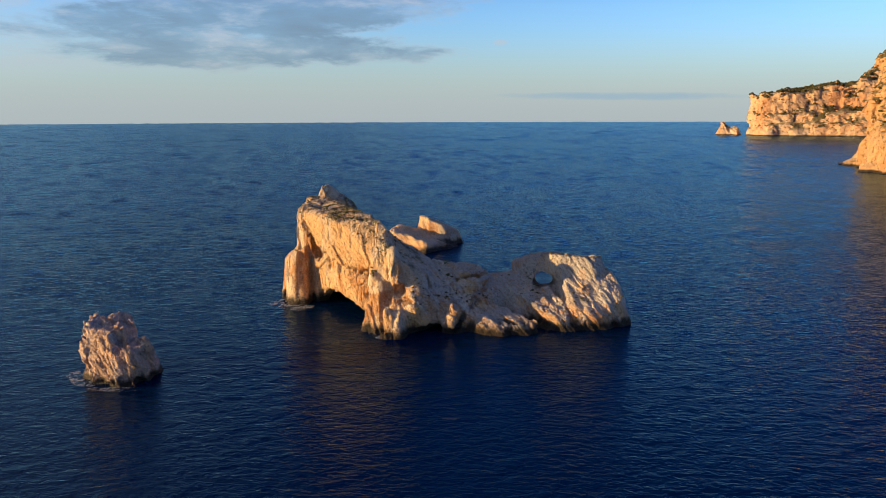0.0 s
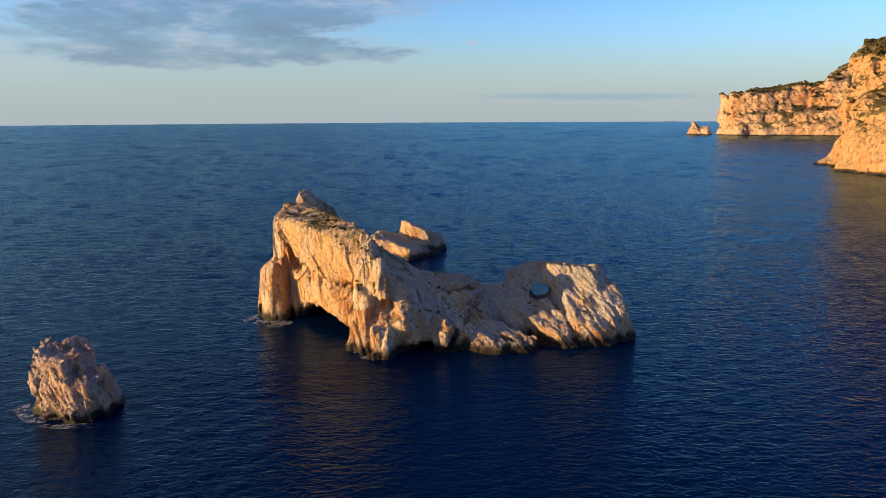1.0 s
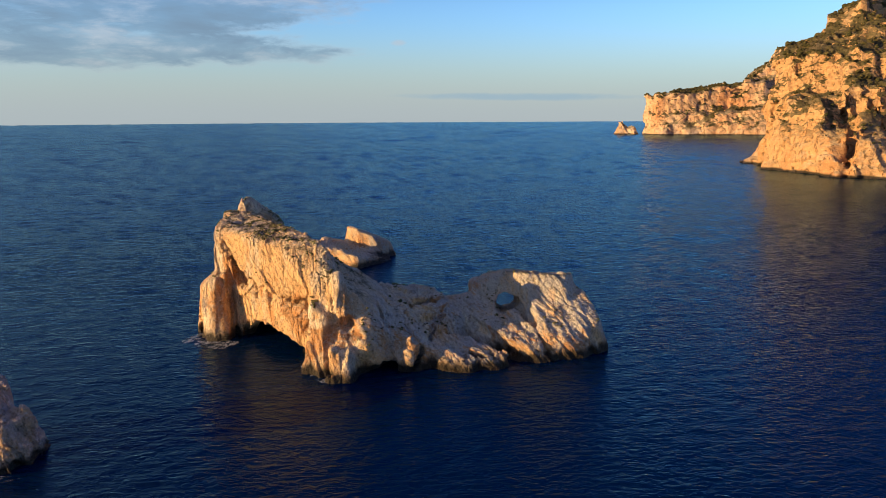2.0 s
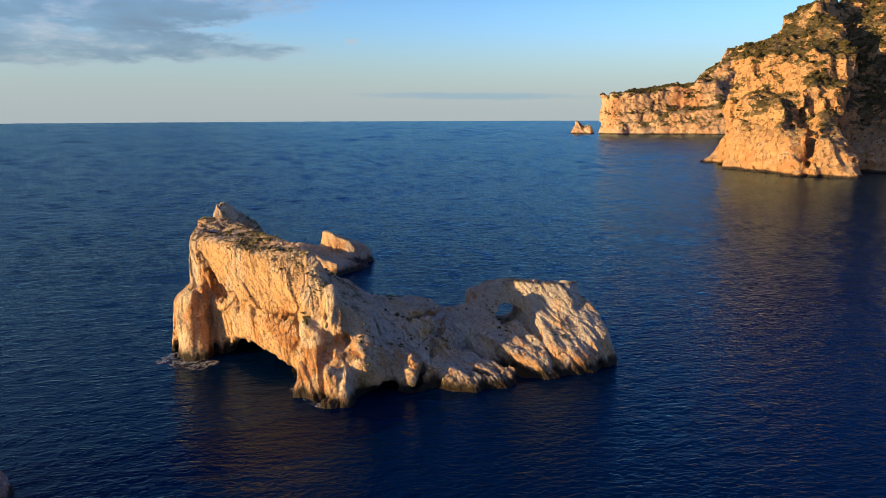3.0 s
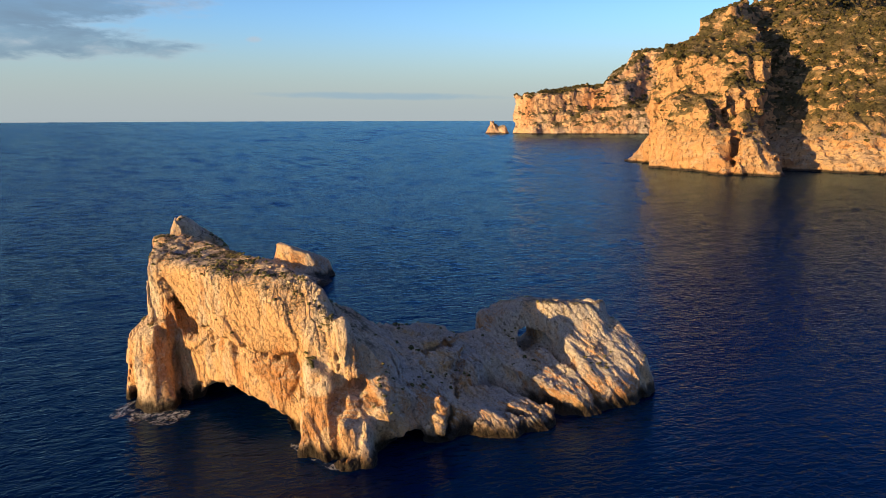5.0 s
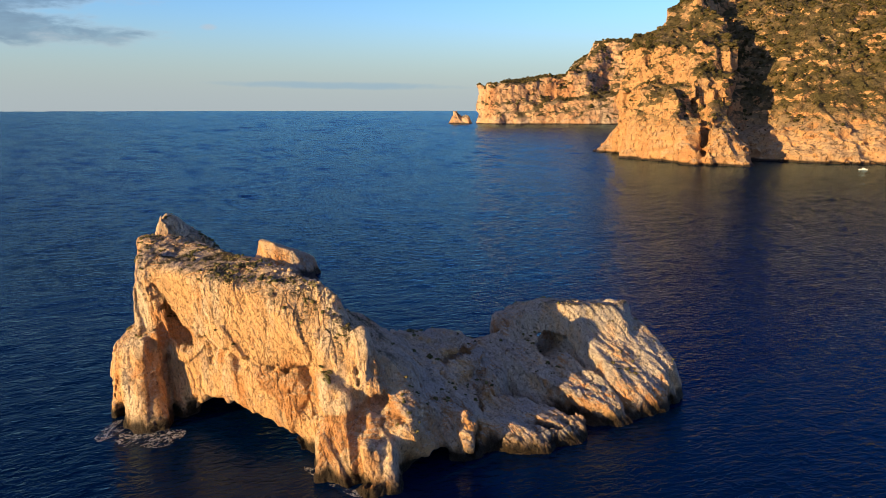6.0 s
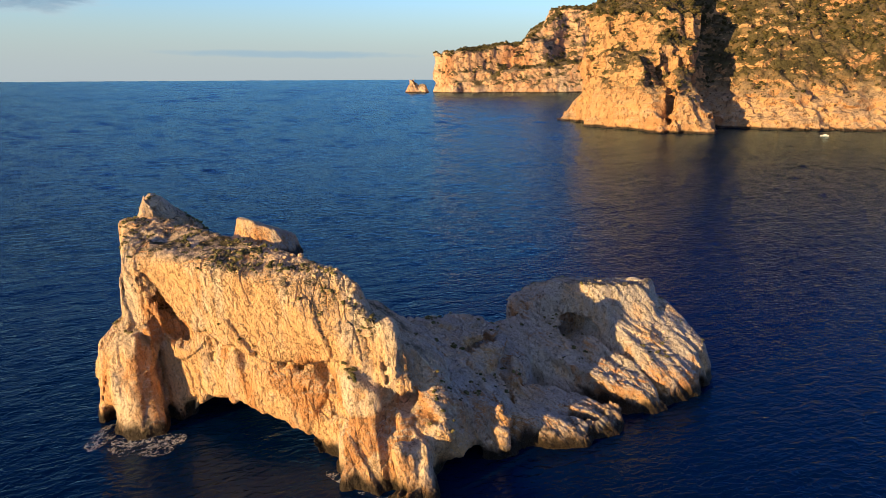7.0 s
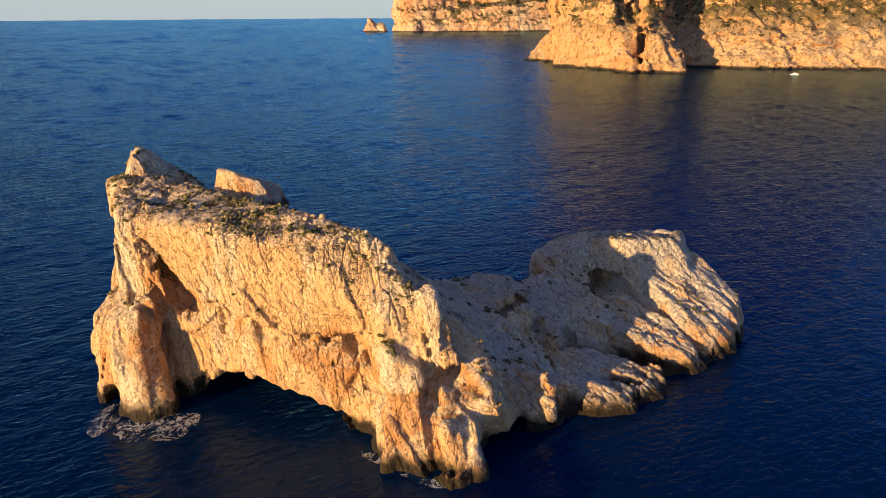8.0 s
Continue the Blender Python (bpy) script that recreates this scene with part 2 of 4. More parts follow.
def leaf_material(name, a, b_):
    m, n, b, pos = material(name)
    rnd = n.add("ShaderNodeNewGeometry").outputs["Random Per Island"]
    v = n.noise(pos, 1.5, 5.0, 0.7)
    c = n.mix(rnd, a, b_)
    n.put(b.inputs["Base Color"], n.mix(n.step(v, 0.35, 0.65), c, n.mix(1.0, c, (0.45, 0.45, 0.45), "MULTIPLY")))
    b.inputs["Roughness"].default_value = 0.85
    b.inputs["Specular IOR Level"].default_value = 0.15
    return m


PINE = leaf_material("pine_foliage", (0.05, 0.052, 0.018), (0.11, 0.088, 0.034))
SCRUB = leaf_material("scrub_foliage", (0.08, 0.085, 0.03), (0.22, 0.19, 0.08))

# ---- shapes: blocks of rock as distance fields, meshed on a grid ----


def hash3(i, j, k, seed):
    h = (i * np.uint32(374761393) + j * np.uint32(668265263) + k * np.uint32(2147483647 & 1274126177) + np.uint32(seed * 97 + 13))
    h = (h ^ (h >> np.uint32(13))) * np.uint32(1274126177)
    h = h ^ (h >> np.uint32(16))
    return (h & np.uint32(0xFFFF)).astype(np.float32) / 32767.5 - 1.0


def vnoise(x, y, z, seed=0):
    """Smooth value noise, -1 to 1, one unit a cell."""
    x, y, z = (np.asarray(a, np.float32) + 4096.0 for a in (x, y, z))
    i, j, k = (np.floor(a).astype(np.uint32) for a in (x, y, z))
    fx, fy, fz = x - i, y - j, z - k
    fx, fy, fz = (f * f * (3 - 2 * f) for f in (fx, fy, fz))
    one = np.uint32(1)
    out = 0.0
    for a, wa in ((0, 1 - fx), (1, fx)):
        for b, wb in ((0, 1 - fy), (1, fy)):
            for c, wc in ((0, 1 - fz), (1, fz)):
                out = out + wa * wb * wc * hash3(i + one * np.uint32(a), j + one * np.uint32(b), k + one * np.uint32(c), seed)
    return out


def smax(a, b, k):
    h = np.maximum(k - np.abs(a - b), 0.0)
    return np.maximum(a, b) + h * h / (4 * k)


def smin(a, b, k):
    return -smax(-a, -b, k)


def block(X, Y, Z, top, batter=0.15, k=0.8):
    """A block of rock with a flat, tilted top through the given corners; its sides spread by batter metres a metre downwards
    (one number, or one for each side)."""
    P = np.array(top, float)
    area = sum(P[i][0] * P[i - 1][1] - P[i - 1][0] * P[i][1] for i in range(len(P)))
    bs = [batter] * len(P) if isinstance(batter, (int, float)) else list(batter)
    turn = 1.0 if area < 0 else -1.0
    A = np.c_[P[:, 0], P[:, 1], np.ones(len(P))]
    g = np.linalg.lstsq(A, P[:, 2], rcond=None)[0]
    d = (Z - (g[0] * X + g[1] * Y + g[2])) / math.sqrt(1 + g[0] ** 2 + g[1] ** 2)
    for i in range(len(P)):
        p, q = P[i], P[(i + 1) % len(P)]
        e = (q - p)[:2]
        l = math.hypot(*e)
        nx, ny = turn * e[1] / l, -turn * e[0] / l
        b = bs[i]
        s = ((X - p[0]) * nx + (Y - p[1]) * ny - b * ((p[2] + q[2]) / 2 - Z)) / math.sqrt(1 + b * b)
        d = smax(d, s, k)
    return d


def lump(X, Y, Z, a, b, ra, rb):
    """A tapered rounded bar from a to b."""
    a, b = np.array(a, float), np.array(b, float)
    v = b - a
    t = np.clip(((X - a[0]) * v[0] + (Y - a[1]) * v[1] + (Z - a[2]) * v[2]) / max(v @ v, 1e-6), 0, 1)
    d = np.sqrt((X - a[0] - t * v[0]) ** 2 + (Y - a[1] - t * v[1]) ** 2 + (Z - a[2] - t * v[2]) ** 2)
    return d - (ra + (rb - ra) * t)


def grown(d, k):
    """The field d on a grid k times as fine."""
    for ax in range(3):
        n = d.shape[ax]
        pos = np.arange((n - 1) * k + 1) / k
        i = np.minimum(pos.astype(int), n - 2)
        f = (pos - i).astype(np.float32)
        f = f.reshape([-1 if a == ax else 1 for a in range(3)])
        d = np.take(d, i, ax) * (1 - f) + np.take(d, i + 1, ax) * f
    return d.astype(np.float32)


def net(d, lo, h):
    """Surface net of the field d: vertices and quads."""
    s = d < 0
    nx, ny, nz = (a - 1 for a in d.shape)
    cnt = np.zeros((nx, ny, nz), np.int8)
    corners = [(a, b, c) for a in (0, 1) for b in (0, 1) for c in (0, 1)]
    for a, b, c in corners:
        cnt += s[a:a + nx, b:b + ny, c:c + nz]
    I, J, K = np.nonzero((cnt > 0) & (cnt < 8))
    val = {c: d[I + c[0], J + c[1], K + c[2]] for c in corners}
    acc, num = np.zeros((len(I), 3)), np.zeros(len(I))
    for c in corners:
        for ax in range(3):
            if c[ax] == 0:
                e = tuple(1 if m == ax else c[m] for m in range(3))
                u, v = val[c], val[e]
                cut = (u < 0) != (v < 0)
                t = np.where(cut, u / np.where(cut, u - v, 1), 0)
                p = np.array(c, float)[None, :] + np.eye(3)[ax][None, :] * t[:, None]
                acc += p * cut[:, None]
                num += cut
    verts = (np.c_[I, J, K] + acc / num[:, None]) * h + np.array(lo)
    idx = np.full((nx, ny, nz), -1, np.int32)
    idx[I, J, K] = np.arange(len(I))
    faces = []
    for ax in range(3):
        o1, o2 = [(1, 2), (2, 0), (0, 1)][ax]
        m = s.take(range(0, d.shape[ax] - 1), ax) != s.take(range(1, d.shape[ax]), ax)
        g = np.array(np.nonzero(m))
        ok = (g[o1] > 0) & (g[o2] > 0) & (g[o1] < d.shape[o1] - 1) & (g[o2] < d.shape[o2] - 1)
        g = g[:, ok]
        inside = s[g[0], g[1], g[2]]
        q = []
        for da, db in ((0, 0), (1, 0), (1, 1), (0, 1)):
            c = g.copy()
            c[o1] -= da
            c[o2] -= db
            q.append(idx[c[0], c[1], c[2]])
        q = np.array(q).T
        q[~inside] = q[~inside][:, ::-1]
        faces.append(q)
    faces = np.concatenate(faces)
    return verts, faces[(faces >= 0).all(1)]


def mesh_of(name, verts, faces, mat, smooth=True):
    me = bpy.data.meshes.new(name)
    n, k = len(faces), faces.shape[1]
    me.vertices.add(len(verts))
    me.vertices.foreach_set("co", np.asarray(verts, np.float32).ravel())
    me.loops.add(n * k)
    me.loops.foreach_set("vertex_index", faces.astype(np.int32).ravel())
    me.polygons.add(n)
    me.polygons.foreach_set("loop_start", np.arange(0, n * k, k, dtype=np.int32))
    me.update(calc_edges=True)
    me.polygons.foreach_set("use_smooth", np.full(n, smooth))
    me.materials.append(mat)
    me.validate()
    return me


def ridged(x, y, z, seed):
    return 0.65 - 2.0 * np.abs(vnoise(x, y, z, seed))


def cells(x, y, z, seed):
    """Broken blocks: a random value for each cell, and how near the joint between two cells is."""
    i, j, k = (np.floor(a + 4096.0).astype(np.int64) for a in (x, y, z))
    best = np.full(x.shape, 9.0, np.float32)
    second = best.copy()
    val = np.zeros(x.shape, np.float32)
    fx, fy, fz = x + 4096.0 - i, y + 4096.0 - j, z + 4096.0 - k
    for a in (-1, 0, 1):
        for b in (-1, 0, 1):
            for c in (-1, 0, 1):
                I, J, K = ((p + q).astype(np.uint32) for p, q in ((i, a), (j, b), (k, c)))
                h = hash3(I, J, K, seed)
                g = hash3(J, K, I, seed + 3)
                l = (a + 0.5 + 0.4 * h - fx) ** 2 + (b + 0.5 + 0.4 * g - fy) ** 2 + (c + 0.5 - 0.4 * h * g - fz) ** 2
                near_by = l < best
                second = np.where(near_by, best, np.minimum(second, l))
                tilt = h * (fx - a - 0.5) + g * (fy - b - 0.5) + (h - g) * (fz - c - 0.5)
                val = np.where(near_by, 0.4 * (h + g) + 0.9 * tilt, val)
                best = np.where(near_by, l, best)
    return val, np.sqrt(second) - np.sqrt(best)


def weathered(x, y, z, size, seed, beds=0.4, flutes=0.25, lumps=0.5, normal=BEDS, blocks=0.45):
    """Relief of the rock, metres outwards, at the scale size."""
    k = 1.0 / size
    wob = vnoise(x * 0.12 * k, y * 0.12 * k, z * 0.12 * k, seed + 9)
    s = (x * normal[0] + y * normal[1] + z * normal[2]) * k
    # along: down the dip of the beds; across: along their strike
    a = Vector((0, -0.3, -1)) - Vector(normal) * Vector(normal).dot(Vector((0, -0.3, -1)))
    a.normalize()
    c = a.cross(Vector(normal))
    u, v = (x * a[0] + y * a[1] + z * a[2]) * k, (x * c[0] + y * c[1] + z * c[2]) * k
    n = lumps * size * vnoise(x * 0.17 * k, y * 0.17 * k, z * 0.17 * k, seed)
    n = n + 0.45 * lumps * size * vnoise(x * 0.4 * k, y * 0.4 * k, z * 0.35 * k, seed + 1)
    n = n + beds * size * ridged(s * 0.6 + wob * 1.2, u * 0.07, v * 0.12, seed + 2)
    n = n + 0.6 * beds * size * ridged(s * 1.35 + wob * 2.0, u * 0.16, v * 0.25, seed + 3)
    n = n + flutes * size * ridged(x * 0.65 * k + wob, y * 0.65 * k, z * 0.13 * k, seed + 4)
    val, edge = cells(s * 0.42 + 0.35 * wob, u * 0.13, v * 0.3 + 0.3 * wob, seed + 5)
    n = n + blocks * size * np.clip(val, -0.5, 0.6) - 0.5 * blocks * size * np.maximum(0.0, 1.0 - edge / 0.10)
    val, edge = cells(s * 1.25 + 0.6 * wob, u * 0.18, v * 0.55, seed + 11)
    n = n + 0.4 * blocks * size * np.clip(val, -0.7, 0.7) - 0.25 * blocks * size * np.maximum(0.0, 1.0 - edge / 0.14)
    n = n + 0.06 * size * ridged(x * 0.9 * k, y * 0.9 * k, z * 0.9 * k, seed + 6)
    n = n + 0.05 * size * vnoise(x * 2.0 * k, y * 2.0 * k, z * 2.0 * k, seed + 7)
    return n + 0.12 * blocks * size


def pocks(x, y, z, seed):
    """Depth, 0 to 1, of rounded weathering pockets, about one in three cells."""
    i, j, k = (np.floor(a + 4096.0).astype(np.int64) for a in (x, y, z))
    fx, fy, fz = x + 4096.0 - i, y + 4096.0 - j, z + 4096.0 - k
    out = np.zeros(x.shape, np.float32)
    for a in (-1, 0, 1):
        for b in (-1, 0, 1):
            for c in (-1, 0, 1):
                I, J, K = ((p + q).astype(np.uint32) for p, q in ((i, a), (j, b), (k, c)))
                h, g = hash3(I, J, K, seed), hash3(J, K, I, seed + 3)
                r = 0.28 + 0.22 * g
                l = np.sqrt((a + 0.5 + 0.3 * h - fx) ** 2 + (b + 0.5 + 0.3 * g - fy) ** 2 + (c + 0.5 - 0.3 * h * g - fz) ** 2)
                out = np.maximum(out, np.where(h > 0.3, np.clip(1.0 - l / r, 0, 1), 0))
    return out


def dip_frame(x, y, z, normal):
    """Coordinates across the beds, down their dip and along their strike."""
    m = Vector(normal).normalized()
    a = Vector((0, -0.3, -1)) - m * m.dot(Vector((0, -0.3, -1)))
    a.normalize()
    c = a.cross(m)
    return tuple(x * v[0] + y * v[1] + z * v[2] for v in (m, a, c))


def fine_relief(x, y, z, seed, normal, split):
    """Cracks, chips and grain a foot or so across, metres outwards; drawn out along the beds."""
    wob = vnoise(x * 0.4, y * 0.4, z * 0.4, seed)
    s, u, v = dip_frame(x, y, z, normal)
    if split:
        wall = np.clip((-7.0 - x) / 3.0, 0, 1) > 0.5
        s, u, v = (np.where(wall, p, q) for p, q in zip(dip_frame(x, y, z, WALL_BEDS), (s, u, v)))
    val, edge = cells(s * 1.0 + 0.5 * wob, u * 0.22, v * 0.5 + 0.3 * wob, seed + 1)
    some = np.clip(0.45 + 1.3 * vnoise(x * 0.21, y * 0.21, z * 0.21, seed + 8), 0.12, 1.0)
    d = some * (0.20 * np.clip(val, -0.7, 0.7) - 0.22 * np.maximum(0.0, 1.0 - edge / 0.08))
    val, edge = cells(s * 2.3 + wob, u * 0.7, v * 1.3 - wob, seed + 2)
    d += some * (0.07 * np.clip(val, -0.7, 0.7) - 0.07 * np.maximum(0.0, 1.0 - edge / 0.11))
    d += 0.08 * some * ridged(s * 2.0 + wob, u * 0.3, v * 0.6, seed + 4)
    return d + 0.035 * vnoise(x * 4.0, y * 4.0, z * 4.0, seed + 5)


def refined(verts, faces, chosen):
    """Each chosen quad split into four; the vertices along the edge of the choice are told."""
    q = faces[chosen]
    rest = faces[~chosen]
    e = np.sort(np.concatenate([q[:, [0, 1]], q[:, [1, 2]], q[:, [2, 3]], q[:, [3, 0]]]), 1)
    key = e[:, 0].astype(np.int64) * len(verts) + e[:, 1]
    uniq, first, inv = np.unique(key, return_index=True, return_inverse=True)
    mids = verts[e[first]].mean(1)
    n, m = len(q), len(verts)
    em = (m + inv).reshape(4, n)
    c = m + len(uniq) + np.arange(n)
    out = np.concatenate([np.stack([q[:, i], em[i], c, em[i - 1]], 1) for i in range(4)])
    free = np.zeros(m + len(uniq) + n, bool)
    free[np.unique(out)] = True
    free[np.unique(rest)] = False
    on_rim = np.isin(e[first], np.unique(rest)).all(1)
    free[m:m + len(uniq)][on_rim] = False
    return np.concatenate([verts, mids, verts[q].mean(1)]), np.concatenate([rest, out]), free


def vertex_normals(verts, faces):
    n = np.cross(verts[faces[:, 2]] - verts[faces[:, 0]], verts[faces[:, 3]] - verts[faces[:, 1]])
    out = np.zeros_like(verts)
    for c in range(4):
        for ax in range(3):
            out[:, ax] += np.bincount(faces[:, c], n[:, ax], len(verts))
    return out / np.maximum(np.linalg.norm(out, axis=1), 1e-9)[:, None], n / np.maximum(np.linalg.norm(n, axis=1), 1e-9)[:, None]


def rock(name, field, lo, hi, h, fine, mat, size, seed, parts=None, calm=None, chips=0.0, make=None, **relief):
    """One rock thing. parts(x, y, z) gives for each face the number of its part, and parts.names their names."""
    n = [int(math.ceil((b - a) / h)) + 1 for a, b in zip(lo, hi)]
    X, Y, Z = np.meshgrid(*[np.float32(lo[i]) + h * np.arange(n[i], dtype=np.float32) for i in range(3)], indexing="ij")
    d = grown(field(X, Y, Z).astype(np.float32), fine)
    f = h / fine
    band = np.nonzero(np.abs(d) < 1.7 * size)
    x, y, z = (np.float32(lo[i]) + np.float32(f) * band[i].astype(np.float32) for i in range(3))
    n = weathered(x, y, z, size, seed, **relief) if make is None else make(x, y, z)
    d[band] -= n if calm is None else n * calm(x, y, z)
    verts, faces = net(d, lo, f)
    if chips:
        faces = faces[verts[faces][:, :, 2].max(1) > -0.9]
        vn, fn = vertex_normals(verts, faces)
        mid = verts[faces].mean(1)
        verts, faces, free = refined(verts, faces, (mid[:, 2] > -0.4) & ((fn[:, 1] < 0.15) | (fn[:, 2] > 0.5)))
        vn, fn = vertex_normals(verts, faces)
        at = np.nonzero(free)[0]
        p = verts[at].astype(np.float32)
        verts[at] += vn[at] * (chips * (0.7 + 0.9 * np.clip(vn[at, 2], 0, 1)) * fine_relief(p[:, 0], p[:, 1], p[:, 2], seed + 30, relief.get("normal", BEDS), make is not None))[:, None]
    vn, fn = vertex_normals(verts, faces)
    verts = verts + vn * np.random.default_rng(seed).uniform(-0.06, 0.06, len(verts))[:, None] * f
    mid = verts[faces].mean(1)
    if parts is None:
        return new(name, mesh_of(name, verts, faces, mat, smooth=False)), mid, fn
    thing = new(name)
    which, names = parts(mid[:, 0], mid[:, 1], mid[:, 2])
    for i, part_name in enumerate(names):
        sub = faces[which == i]
        if len(sub) == 0:
            continue
        used, inv = np.unique(sub.ravel(), return_inverse=True)
        new(part_name, mesh_of(part_name, verts[used], inv.reshape(-1, 4), mat, smooth=False)).parent = thing
    return thing, mid, fn


# ---- water ----


WAVES = []
WAVE_RNG = np.random.default_rng(11)
for lam in np.geomspace(1.3, 130.0, 84):
    WAVES.append((lam, WAVE_RNG.normal(math.radians(-75), 0.5), WAVE_RNG.uniform(0, 6.28), WAVE_RNG.uniform(0, 6.28)))


def wave_height(x, y, gap):
    """Height of the wind waves, of the steepness WAVE; none shorter than a sheet with this gap can carry."""
    z, power = np.zeros_like(x), np.full_like(x, 1e-6)
    for lam, turn, p, q in WAVES:
        k = math.tau / lam
        w = np.clip((lam / gap - 2.1) / 1.2, 0, 1) * np.clip(1.5 - lam / (gap * 3.2 + 1.6), 0, 1)
        c, s = math.cos(turn), math.sin(turn)
        z += w / k * np.sin(k * (x * c + y * s) + p + 1.5 * np.sin(k * 0.22 * (x * s - y * c) + q))
        power += 0.5 * w * w
    return WAVE * (1.0 + 0.25 * np.clip((gap - 1.0) / 2.0, 0, 1)) * z / np.sqrt(power)


def make_sea():
    """One sheet to the horizon: finer near and ahead, with wind waves no shorter than the sheet can carry."""
    cx, cy = -5.0, -25.0
    ang = np.radians(np.concatenate([np.arange(-46, 72, 0.3), np.arange(72, 314, 5.5)]))
    step = 1.0075
    r = np.concatenate([[15.0, 30.0], 45.0 * step ** np.arange(int(math.log(4960 / 45.0) / math.log(step)) + 1)])
    R, A = np.meshgrid(r, ang, indexing="ij")
    x, y = cx + R * np.sin(A), cy + R * np.cos(A)
    gap = R * 0.0065
    z = np.clip(wave_height(x, y, gap), -1.6, 1.6)
    n, m = R.shape
    idx = np.arange(n * m).reshape(n, m)
    nxt = np.roll(idx, -1, 1)
    quads = np.stack([idx[:-1], idx[1:], nxt[1:], nxt[:-1]], -1).reshape(-1, 4)[:, ::-1]
    verts = np.c_[x.ravel(), y.ravel(), z.ravel()]
    me = mesh_of("water", verts, quads, SEA, smooth=True)
    tagged(new("water", me), "deep blue open sea with small wind waves", "sea", kind="structure")


make_sea()

# ---- the rock islet with its arch ----


def islet_field(X, Y, Z):
    B = lambda top, batter=0.15, k=0.8: block(X, Y, Z, top, batter, k)
    # thick wall over the arch, its plateau falling to the east
    d = B([(-34.8, 160.6, 21.4), (-24.3, 148.8, 20.8), (-15.3, 138.2, 19.4), (-12.3, 142.0, 19.6), (-16.0, 150.0, 21.8), (-21.5, 159.0, 22.8), (-27.0, 171.0, 23.0), (-34.2, 172.0, 22.0)],
          [-0.10, -0.06, 0.2, 0.35, 0.4, 0.5, 0.4, 0.03], 1.1)
    # slope at the wall's eastern end
    d = smin(d, B([(-14.8, 137.0, 18.3), (-9.0, 136.3, 14.3), (-4.0, 137.5, 9.0), (-1.0, 148.5, 11.3), (-8.0, 152.0, 14.5), (-14.5, 151.0, 19.5)],
                  [0.12, 0.3, 0.3, 0.7, 0.7, 0.1]), 1.0)
    # the crest of the face rounds off more and more towards the pillar
    out = (X + 24.3) * -0.763 + (Y - 148.8) * -0.646
    along = (X + 24.3) * 0.646 - (Y - 148.8) * 0.763
    d = smax(d, out * 0.79 + (Z - (20.6 - 0.6 * np.clip(along - 1.0, 0.0, 17.0))) * 0.61, 1.2)
    # below a broken lip the face stands back
    lip = 0.8 * vnoise(along * 0.5, Z * 0.0, Z * 0.0, 5) + np.interp(along, [-14.0, -12.3, -10.0, -8.0, -4.3, 0.0, 3.9, 9.0, 13.0, 16.0], [19.0, 18.2, 14.6, 12.2, 12.6, 11.2, 10.3, 10.2, 9.2, 7.6])
    back = np.maximum(-(out + 0.7 + 1.3 * np.exp(-np.clip(lip - Z, 0.0, 20.0) / 1.8) + 0.075 * (20.8 - Z) - 0.05 * np.clip(9.0 - Z, 0.0, 9.0)), Z - lip)
    d = smax(d, -np.maximum(back, np.abs(along - 1.0) - 14.5), 0.15)
    # pillar
    d = smin(d, B([(-16.0, 138.8, 11.0), (-14.3, 135.4, 11.0), (-11.0, 134.3, 10.0), (-6.0, 136.0, 9.0), (-4.0, 142.0, 9.0), (-14.0, 145.0, 11.0)],
                  [0.05, 0.25, 0.25, 0.1, 0.1, 0.0]), 1.0)
    d = smin(d, B([(-12.5, 133.4, 5.8), (-11.7, 131.2, 5.2), (-9.0, 131.2, 4.8), (-8.2, 133.8, 5.4)], [0.15, 0.3, 0.25, 0.1]), 0.5)
    d = smin(d, lump(X, Y, Z, (-10.0, 136.8, 14.0), (-9.8, 135.2, 9.6), 0.9, 1.5), 0.4)
    d = smin(d, lump(X, Y, Z, (-6.6, 136.5, 9.6), (-6.3, 134.6, 4.5), 1.2, 2.2), 0.5)
    d = smin(d, lump(X, Y, Z, (-3.0, 137.0, 5.4), (-2.4, 136.4, 2.0), 1.5, 1.8), 0.5)
    # teeth of rock beside the pillar's notch, and the smooth bulge below them
    d = smin(d, lump(X, Y, Z, (-10.7, 137.3, 15.8), (-10.3, 136.6, 12.6), 0.6, 1.2), 0.3)
    d = smin(d, lump(X, Y, Z, (-9.6, 136.6, 12.4), (-9.2, 135.8, 9.9), 0.9, 1.2), 0.25)
    d = smin(d, lump(X, Y, Z, (-4.4, 136.4, 6.4), (-4.6, 135.2, 2.4), 1.8, 2.2), 0.5)
    # western leg and shoulder
    d = smin(d, B([(-38.4, 165.0, 9.6), (-37.7, 159.8, 9.4), (-35.6, 157.0, 11.0), (-33.0, 157.2, 13.4), (-31.4, 166.0, 14.0)],
                  [0.08, 0.08, 0.12, 0.05, 0.0]), 0.7)
    # pinnacle at the back
    d = smin(d, B([(-31.3, 174.4, 24.3), (-28.6, 173.8, 25.0), (-23.6, 176.8, 18.6), (-25.5, 181.5, 18.8), (-30.6, 181.0, 24.6)],
                  [0.25, 0.45, 0.6, 0.4, 0.25], 1.2), 0.7)
    horn = B([(-30.6, 174.8, 25.2), (-29.2, 174.4, 25.0), (-23.6, 175.6, 19.6), (-24.0, 180.5, 19.6), (-30.2, 180.0, 24.6)], [0.45, 0.4, 0.3, 0.3, 0.5], 0.5)
    d = smin(d, smax(horn, 19.0 - Z, 0.3), 0.5)
